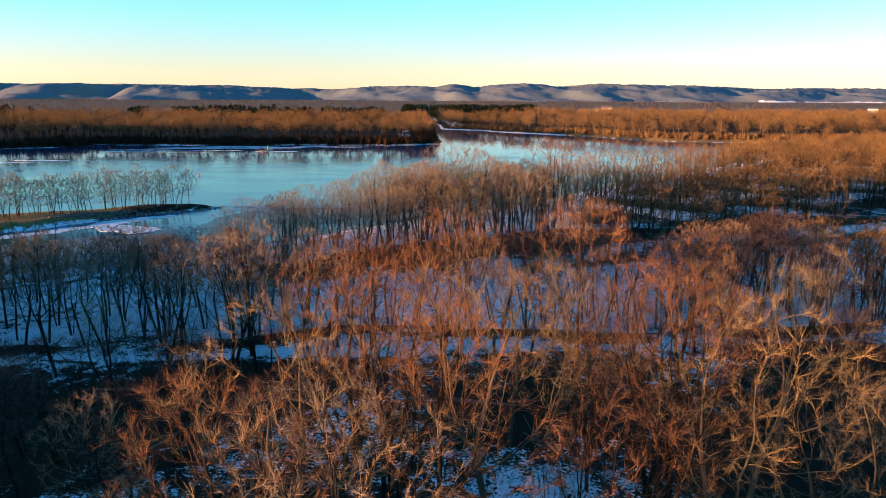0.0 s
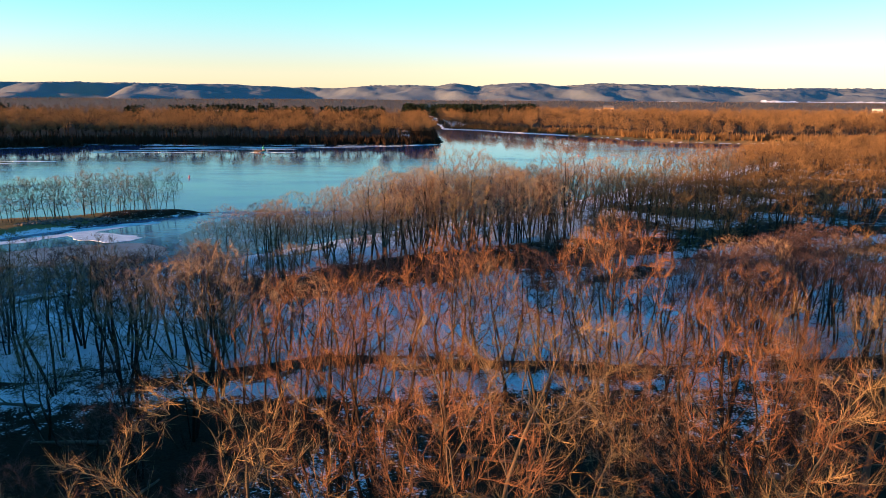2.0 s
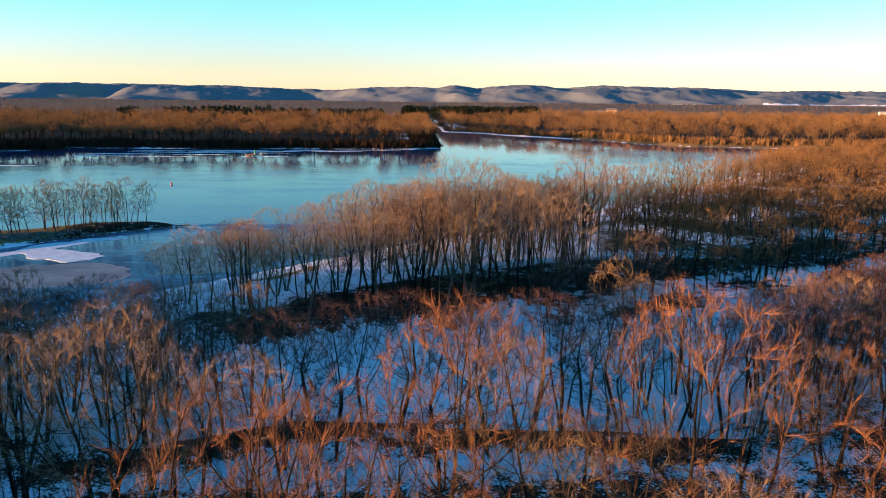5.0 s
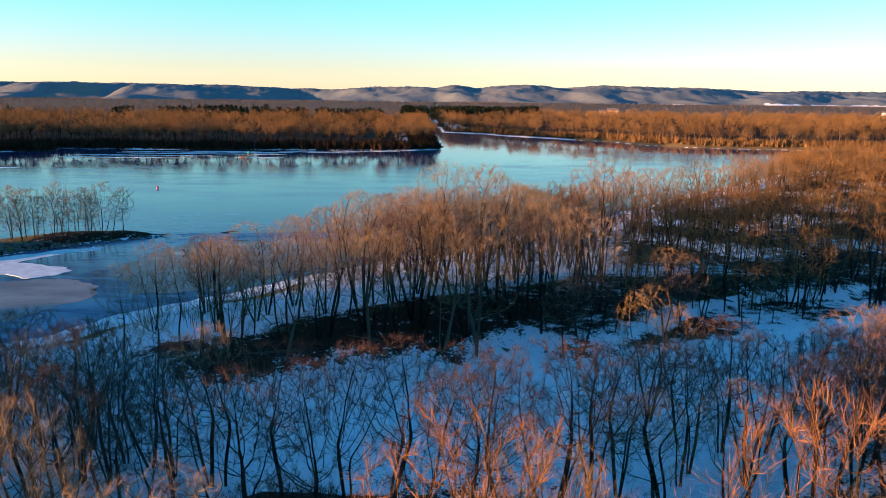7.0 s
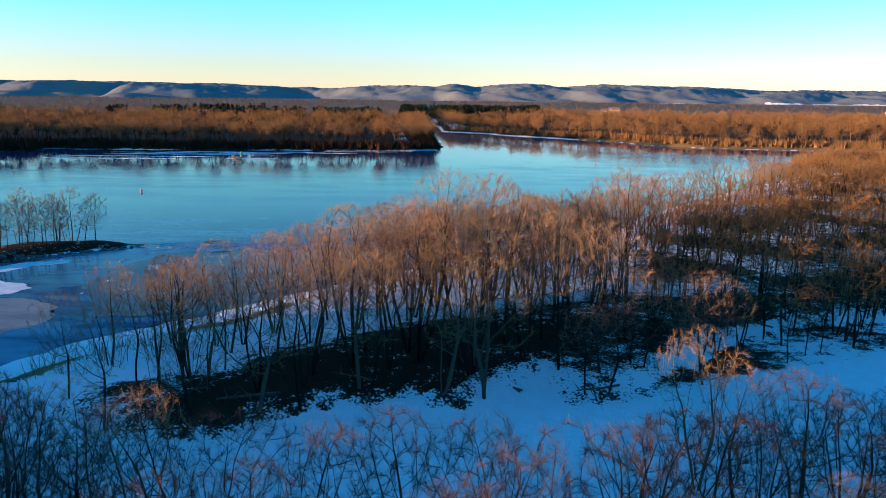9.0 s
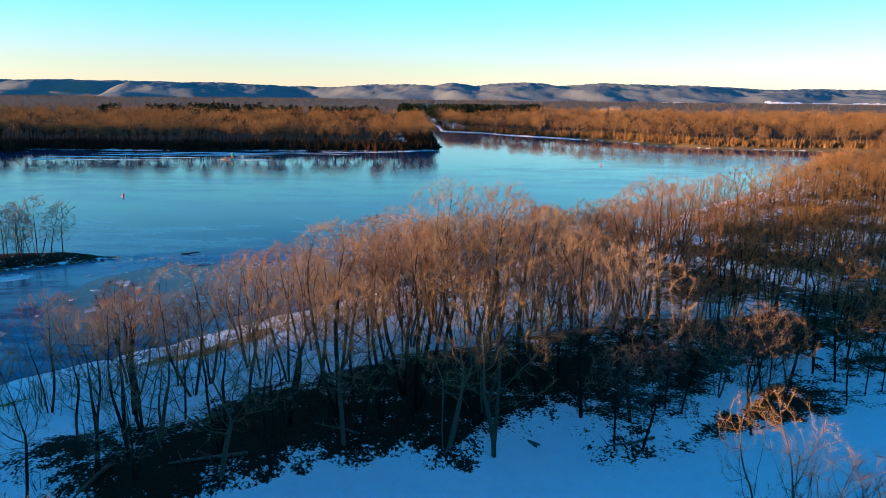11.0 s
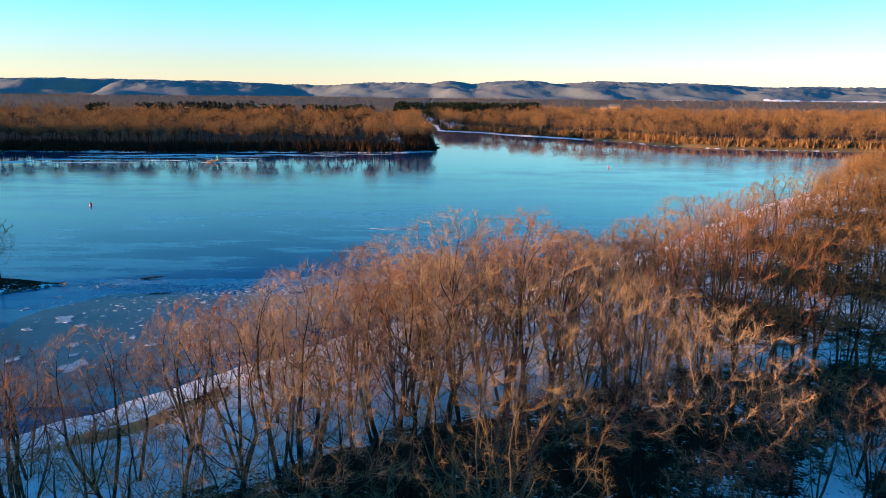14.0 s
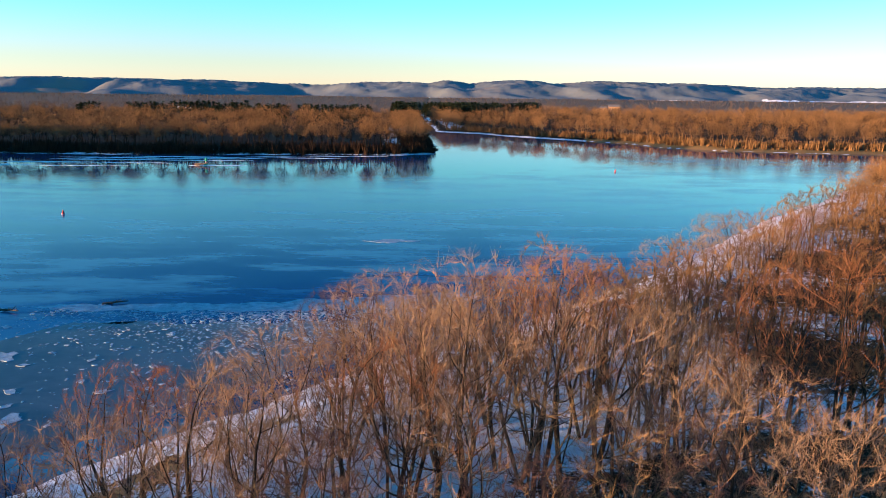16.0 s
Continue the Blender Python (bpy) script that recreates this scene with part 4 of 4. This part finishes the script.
def place_undergrowth():
    nr = np.random.RandomState(44)
    shrubs = [shrub(90 + k, 9) for k in range(5)]

    def rows(x, y, lo, hi):
        return list(zip(x, y, terrain(x, y)[0], nr.uniform(lo, hi, x.shape)))

    bank = rows(*scatter((-50, 150, 120, 225), 1.9, lambda x, y: (inside_distance(x, y, DARK_BANK) > 3) & (nr.uniform(0, 1, x.shape) < 0.85), 45), 0.8, 2.6)
    floor = rows(*scatter((-90, 110, 32, 112), 3.2, lambda x, y: (inside_distance(x, y, SLOUGH) < -1) & (np.abs(x) < 25 + 0.7 * y) & (y < 112 + 0.2 * x), 46), 1.0, 3.2)
    lip = rows(*scatter((-90, 110, 84, 120), 1.6, lambda x, y: (np.abs(inside_distance(x, y, SLOUGH) + 3.5) < 3) & (y < 112 + 0.12 * x), 47), 0.8, 2.4)
    join_small("undergrowth", bank + floor + lip, shrubs, SHRUB, "dark brown leafless brush over leaf litter", "brush", 48)
    # dark brush puts in the left woods' shade, tan brush the right's sunlight
    for poly, box_of, gap, middle, half, lo, hi, mat, label in (
            (LEFT_WOODS, (-460, 0, 330, 640), 2.8, 12, 10, 2.0, 8.5, SHRUB, "added dark brush carrying the shade under far shore trees"),
            (RIGHT_WOODS, (0, 520, 550, 760), 2.7, 15, 8, 2.5, 8.0, WOODS_TWIGS, "added tan brush carrying the sunlit foot of the far woods")):
        x, y = scatter(box_of, gap, lambda x, y: np.abs(inside_distance(x, y, poly) - middle) < half, 54)
        join_small("far_brush", rows(x, y, lo, hi), [far_bush(220 + k) for k in range(4)], mat, label, "brush", 55)
    willow = rows(*scatter((-60, 130, 120, 360), 2.3, lambda x, y: (np.abs(inside_distance(x, y, NEAR_LAND) - 12) < 4.5) & (x > -50) & (nr.uniform(0, 1, x.shape) < 0.5), 49), 2.0, 5.0)
    join_small("willow_thicket", willow, shrubs, TWIGS_THICKET, "reddish leafless willow shoots along the river bank", "thicket", 50)
    tufts = [shrub(120 + k, 5) for k in range(3)]
    grass = rows(*scatter((-130, 130, 110, 330), 1.3, lambda x, y: (np.abs(inside_distance(x, y, NEAR_LAND) - 7.2) < 1.8) & (np.abs(x) < 60 + 0.65 * (y - 40)), 51), 0.4, 0.9)
    grass += rows(*scatter((-170, -68, 160, 230), 1.6, lambda x, y: inside_distance(x, y, PENINSULA) > 1.2, 52), 0.4, 1.0)
    join_small("dry_grass", grass, tufts, GRASS, "tan dry grass along the snowy bank", "grass", 53)


TWIGS_THICKET = wood_material("willow_shoots", (0.11, 0.062, 0.038), (0.22, 0.125, 0.074), False)
place_undergrowth()


def make_log(length, r, seed, forks):
    """A fallen trunk with a few broken limbs."""
    rng = random.Random(seed)
    w = Wood()
    pts = curve(rng, Vector((0, 0, 0)), Vector((1, 0, 0)), length, 6, 0.0, 0.06)
    w.tube(pts, [r * (1 - 0.6 * k / 6) for k in range(7)], 7)
    for k in range(forks):
        p, d = along(pts, rng.uniform(0.4, 0.95))
        q = curve(rng, p, (off(rng, d, 0.8) + Vector((0, 0, 0.4))).normalized(), length * rng.uniform(0.12, 0.3), 3, 0.03, 0.15)
        w.tube(q, [r * 0.4, r * 0.3, r * 0.2, r * 0.06], 4)
    return quick_mesh("fallen_log", w.v, w.f, LOG, smooth_shade=True)


def place_logs():
    rng = random.Random(71)
    meshes = [make_log(rng.uniform(5, 11), rng.uniform(0.14, 0.3), 72 + k, 3 + k % 3) for k in range(5)]
    spots = [(5, 66), (-6, 58), (15, 62), (24, 55), (-18, 60), (-28, 66), (32, 74), (2, 78), (-14, 88), (11, 84), (-33, 80), (40, 88), (10, 143), (16, 148), (-8, 142), (-18, 138), (28, 155),
             (36, 160), (22, 144), (2, 150), (-30, 136), (-22, 147), (44, 172), (14, 166), (-52, 92), (-44, 88), (50, 96)]
    for k, (x, y) in enumerate(spots):
        ob = new("fallen_log", meshes[k % 5])
        ob.matrix_world = pose(x, y, terrain([x], [y])[0][0] + 0.12, 0, rng.uniform(-6, 1), rng.uniform(0, 360))
        tagged(ob, "weathered fallen log lying across the forest floor", "log", "fallen logs")


place_logs()

# ---------------------------------------------------------------- ice on the river
def floe_mesh(seed, size, thick, mat, n=9, jag=0.3):
    """A flat irregular slab of ice with a raised, broken rim."""
    rng = random.Random(seed)
    bm = bmesh.new()
    ring = []
    for k in range(n):
        w, r = 2 * math.pi * k / n, size * rng.uniform(1 - jag, 1 + jag)
        ring.append((math.cos(w) * r, math.sin(w) * r * 0.62))
    low = [bm.verts.new((x, y, -0.05)) for x, y in ring]
    high = [bm.verts.new((x * 0.94, y * 0.94, thick * rng.uniform(0.7, 1.3))) for x, y in ring]
    mid = bm.verts.new((0, 0, thick * 0.8))
    for k in range(n):
        j = (k + 1) % n
        bm.faces.new((low[k], low[j], high[j], high[k]))
        bm.faces.new((high[k], high[j], mid))
    me = bpy.data.meshes.new("ice_floe")
    bm.to_mesh(me)
    bm.free()
    me.materials.append(mat)
    return me


def place_ice():
    rng = random.Random(101)
    slabs = [floe_mesh(102 + k, 0.62, 0.07, BROKEN_ICE, 11, 0.38) for k in range(6)]
    # larger floes and crusts that stand apart: place and size
    for x, y, size in ((-59, 204, 3.2), (-62, 199, 1.4), (-55, 201, 1.2), (-48, 185, 3.4), (-52, 193, 1.5), (-50, 189, 1.2), (-45, 196, 1.1), (-41, 193, 1.5), (-36, 194, 1.0), (-33, 194, 1.6), (-30, 200, 1.3),
                       (-57, 227, 1.6), (-56, 228.5, 1.0), (-66, 216, 1.4), (-68, 209, 1.3), (-26, 206, 1.2), (-20, 212, 1.5), (-17, 216, 1.2), (-47, 203, 1.1), (-38, 201, 1.2), (-63, 193, 1.1),
                       (-57, 187, 1.8), (-16, 222, 1.3), (-11, 218, 1.1)):
        ob = new("ice_floe", rng.choice(slabs))
        ob.matrix_world = pose(x, y, 0.0, 0, 0, rng.uniform(0, 360)) @ Matrix.Diagonal((size, size, 1.2, 1))
        tagged(ob, "pale broken ice floe lying on the dark river", "ice floe", "ice floes near the bank")
    # the field of small broken ice by the bank, thick at its outer edge
    bits = []
    for k in range(24000):
        u = rng.random()
        x = -66 + 70 * u
        v = min(max((x + 45) / 45, 0.0), 1.0)
        edge = 227 + 8 * v * v * (3 - 2 * v) + 0.6 * math.sin(x * 0.7)
        y = edge - abs(rng.gauss(0, 1)) * (7 + 10 * u)
        if rng.random() < 0.15:
            y = rng.uniform(184, 226)
        if rng.random() > 0.10 + 0.90 * u ** 1.6:
            continue
        bits.append((x, y, 0.0, rng.uniform(0.08, 0.26) if rng.random() < 0.82 else rng.uniform(0.25, 0.55)))
    off_land = inside_distance([b[0] for b in bits], [b[1] for b in bits], NEAR_LAND) < -0.5
    bits = [b for b, ok in zip(bits, off_land) if ok]
    arrays = []
    for k in range(5):
        r2 = random.Random(140 + k)
        ring = [(math.cos(w) * r2.uniform(0.7, 1.2), math.sin(w) * r2.uniform(0.4, 0.8)) for w in (0, 1.2, 2.4, 3.7, 5.0)]
        v = [(a, b, -0.05) for a, b in ring] + [(a * 0.9, b * 0.9, r2.uniform(0.06, 0.20)) for a, b in ring]
        f = [t for i in range(5) for t in ((i, (i + 1) % 5, 5 + (i + 1) % 5), (i, 5 + (i + 1) % 5, 5 + i))] + [(5, 6, 7), (5, 7, 8), (5, 8, 9)]
        arrays.append((np.array(v), np.array(f)))
    join_small("broken_ice", bits, arrays, BROKEN_ICE, "field of small broken ice pieces along the bank", "broken ice", 150)


def ice_sheet(name, poly, z, mat, label, category):
    """A thin frozen sheet with a ragged outline."""
    pts = []
    for k, (ax, ay) in enumerate(poly):
        bx, by = poly[(k + 1) % len(poly)]
        n = max(2, int(math.hypot(bx - ax, by - ay) / 1.2))
        for i in range(n):
            u = i / n
            x, y = ax + (bx - ax) * u, ay + (by - ay) * u
            pts.append((x + 1.3 * float(wave(x, y, 2.3, 0.3)) + 0.5 * float(wave(x, y, 0.7, 1.0)), y + 0.9 * float(wave(x, y, 1.7, 1.3)) + 0.3 * float(wave(x, y, 0.5, 0.2))))
    bm = bmesh.new()
    top = [bm.verts.new((x, y, z)) for x, y in pts]
    low = [bm.verts.new((x, y, -0.1)) for x, y in pts]
    cap = bm.faces.new(top)
    for k in range(len(pts)):
        j = (k + 1) % len(pts)
        bm.faces.new((low[k], low[j], top[j], top[k]))
    bmesh.ops.triangulate(bm, faces=[cap])
    ob = from_bm(name, bm, mat)
    return tagged(ob, label, category)


place_ice()
ice_sheet("snow_patch", [(-96, 189), (-88, 184), (-80, 181), (-75, 183), (-74, 187), (-79, 191), (-87, 193), (-93, 194)], 0.07, SNOW_ICE, "white snow patch lying on the frozen inlet", "snow patch")
ice_sheet("shelf_ice", [(-150, 163), (-122, 168), (-106, 181), (-93, 199), (-81, 211), (-78, 208), (-88, 198), (-96, 186), (-108, 174), (-124, 162), (-150, 156)], 0.05, SNOW_ICE, "snow-covered shelf ice along the spit", "ice")
ice_sheet("ice_field", [(-70, 226), (-58, 227.5), (-45, 228.5), (-30, 230), (-15, 233), (0, 236), (8, 234), (-2, 227), (-16, 226), (-30, 224.5), (-46, 224.5), (-58, 224)], 0.03, BROKEN_ICE, "pale rim of frozen broken ice on the river", "ice")
ice_sheet("thin_ice", [(-66, 188), (-56, 172), (-48, 172), (-38, 181), (-28, 191), (-14, 204), (-4, 213), (4, 222), (-10, 222), (-28, 219), (-44, 219), (-58, 218), (-66, 206)], 0.015, DARK_ICE, "dark grey thin ice beside the snowy bank", "ice")
ice_sheet("thin_ice", [(-170, 120), (-130, 124), (-86, 140), (-72, 150), (-62, 166), (-63, 176), (-72, 181), (-86, 178), (-100, 170), (-124, 156), (-170, 148)], 0.025, GREY_ICE, "grey thin ice with faint cracks in the inlet", "ice")
ice_sheet("ice_patch", [(-19, 280.3), (-13, 279), (-7, 279.6), (-4, 281), (-9, 282.2), (-15, 282)], 0.04, BROKEN_ICE, "small pale ice patch adrift on the open river", "ice")
for px, py, w, d in ((-250, 366, 40, 3.0), (-290, 352, 50, 2.5), (-215, 380, 14, 3.0), (-205, 440, 8, 4), (-130, 478, 30, 1.2), (-170, 480, 26, 2.0), (-70, 488, 18, 1.2), (-40, 502, 12, 1.5), (-175, 440, 30, 1.3), (-111, 484, 22, 3.2), (-88, 493, 16, 2.4), (-140, 488, 26, 2.2), (-165, 470, 30, 2.6), (-150, 455, 22, 1.6), (-60, 500, 14, 1.6), (-190, 455, 24, 3.0), (-120, 470, 26, 1.5)):
    ice_sheet("ice_streak", [(px - w, py - 0.5), (px - w * 0.4, py - d), (px + w * 0.5, py - d * 0.7), (px + w, py + 1), (px + w * 0.3, py + d), (px - w * 0.5, py + d * 0.6)], 0.05, SNOW_ICE,
              "long white ice streak near the far shore", "ice")

# ---------------------------------------------------------------- rubble on the spit
def place_rubble():
    rng = random.Random(160)
    arrays = []
    for k in range(4):
        bm = bmesh.new()
        bmesh.ops.create_icosphere(bm, subdivisions=1, radius=1)
        for v in bm.verts:
            v.co *= rng.uniform(0.7, 1.25)
            v.co.z *= 0.7
        bm.verts.index_update()
        arrays.append((np.array([tuple(v.co) for v in bm.verts]), np.array([[v.index for v in f.verts] for f in bm.faces])))
        bm.free()
    spots = []
    for k in range(420):
        u = rng.random()
        x, y = -69 - 42 * u, 222 - 26 * u + rng.uniform(-4, 2)
        if inside_distance([x], [y], PENINSULA)[0] > -0.3:
            spots.append((x, y, terrain([x], [y])[0][0] + 0.1, rng.uniform(0.25, 0.7)))
    join_small("rubble", spots, arrays, ROCK, "dark rubble stones on the end of the spit", "rubble", 161)


place_rubble()

# ---------------------------------------------------------------- buoys
def lathe(name, profile, mat, parent, n=16, label=""):
    """A turned shape from (radius, height) rows."""
    bm = bmesh.new()
    rings = [[bm.verts.new((r * math.cos(2 * math.pi * k / n), r * math.sin(2 * math.pi * k / n), z)) for k in range(n)] for r, z in profile]
    for a, b in zip(rings, rings[1:]):
        for k in range(n):
            bm.faces.new((a[k], a[(k + 1) % n], b[(k + 1) % n], b[k]))
    bm.faces.new(rings[-1])
    bm.faces.new(rings[0][::-1])
    return from_bm(name, bm, mat, parent, label, True)


def red_buoy(x, y, size):
    root = new("channel_buoy")
    lathe("body", [(0.62, -0.5), (0.72, -0.2), (0.72, 0.45), (0.6, 0.6), (0.5, 1.1)], RED_PAINT, root)
    lathe("cone", [(0.5, 1.1), (0.34, 1.7), (0.14, 2.1), (0.05, 2.2)], RED_PAINT, root)
    lathe("lifting_ring", [(0.06, 2.18), (0.1, 2.26), (0.1, 2.34), (0.04, 2.4)], STEEL, root)
    lathe("ice_collar", [(1.0, -0.05), (0.95, 0.06), (0.74, 0.1)], SNOW_ICE, root, label="frozen white ice collar")
    root.matrix_world = pose(x, y, 0, 4, 3, 0) @ Matrix.Diagonal((size, size, size, 1))
    tagged(root, "red cone-topped channel buoy frozen in the river", "buoy", "channel buoys")


red_buoy(-107.7, 312.8, 0.56)
red_buoy(82, 439, 0.55)


def green_buoy():
    root = new("green_buoy")
    lathe("float", [(1.0, -0.5), (1.15, -0.1), (1.15, 0.4), (0.95, 0.6)], GREEN_PAINT, root)
    lathe("tower", [(0.55, 0.6), (0.42, 2.4)], STEEL, root)
    lathe("daymark", [(0.62, 2.0), (0.62, 3.3), (0.5, 3.4)], GREEN_PAINT, root, label="green can-shaped daymark")
    lathe("lantern", [(0.14, 3.4), (0.18, 3.6), (0.16, 3.85), (0.05, 3.95)], GREEN_PAINT, root)
    root.matrix_world = pose(-110.3, 447.6, 0, 0, 5, 0)
    tagged(root, "green channel buoy standing among drifted wood and ice", "buoy")
    rng = random.Random(170)
    for k in range(6):
        ob = new("drift_log", make_log(rng.uniform(3, 6), rng.uniform(0.2, 0.35), 171 + k, 2))
        ob.matrix_world = pose(-113.5 + rng.uniform(-2, 2), 446.5 + rng.uniform(-1, 1), 0.25 + 0.2 * (k % 3), 0, rng.uniform(-10, 4), rng.uniform(-40, 40))
        tagged(ob, "brown drift log jammed against the green buoy", "log", "drift logs")
    ice_sheet("ice_tail", [(-117, 445), (-108, 444), (-95, 446.5), (-92, 448), (-101, 449.5), (-112, 449)], 0.06, SNOW_ICE, "white ice tail downstream of the green buoy", "ice")


green_buoy()
for x, y, turn in ((-57, 227.5, 20), (-72, 224, -15)):
    ob = new("drift_log", make_log(4.0, 0.22, 180, 4))
    ob.matrix_world = pose(x, y, 0.15, 0, -4, turn)
    tagged(ob, "dark driftwood snag frozen into the river", "log")

# ---------------------------------------------------------------- far buildings
def box(bm, x0, x1, y0, y1, z0, z1):
    m = Matrix.Translation(((x0 + x1) / 2, (y0 + y1) / 2, (z0 + z1) / 2)) @ Matrix.Diagonal((x1 - x0, y1 - y0, z1 - z0, 1))
    bmesh.ops.create_cube(bm, size=1, matrix=m)


def house(x, y, w, d, h, wall, turn, label):
    """A plain house with a gabled roof and windows on its river side."""
    root = new("house")
    bm = bmesh.new()
    box(bm, -w / 2, w / 2, -d / 2, d / 2, 0, h)
    from_bm("wall", bm, wall, root)
    bm = bmesh.new()
    e, t = 0.5, h + d * 0.34
    vs = [bm.verts.new(p) for p in ((-w / 2 - e, -d / 2 - e, h), (w / 2 + e, -d / 2 - e, h), (w / 2 + e, d / 2 + e, h), (-w / 2 - e, d / 2 + e, h), (-w / 2 - e, 0, t), (w / 2 + e, 0, t))]
    for f in ((0, 1, 5, 4), (2, 3, 4, 5), (0, 4, 3), (1, 2, 5), (0, 3, 2, 1)):
        bm.faces.new([vs[i] for i in f])
    from_bm("roof", bm, ROOF, root)
    for k in range(max(2, int(w / 5))):
        bm = bmesh.new()
        cx = -w / 2 + w * (k + 0.5) / max(2, int(w / 5))
        box(bm, cx - 0.7, cx + 0.7, -d / 2 - 0.06, -d / 2 + 0.05, h * 0.35, h * 0.75)
        from_bm("window", bm, PANE, root)
    root.matrix_world = pose(x, y, terrain([x], [y])[0][0], 0, 0, turn)
    tagged(root, label, "house", "far buildings")


for row in ((-395, 1250, 9, 7, 5), (-372, 1262, 8, 7, 5), (-352, 1240, 9, 7, 5), (-418, 1275, 8, 6, 5)):
    house(*row, WHITE_WALL, 8, "white house among far trees")
house(325, 1420, 20, 12, 9, TAN_WALL, -10, "tan brick building beyond the woods")
house(306, 1424, 12, 10, 6, TAN_WALL, -10, "lower tan wing beside the brick building")
house(92, 1210, 16, 8, 5, WHITE_WALL, 0, "long white shed beside the pines")
house(940, 1560, 18, 10, 7, WHITE_WALL, -20, "pale building beyond the sunlit woods")
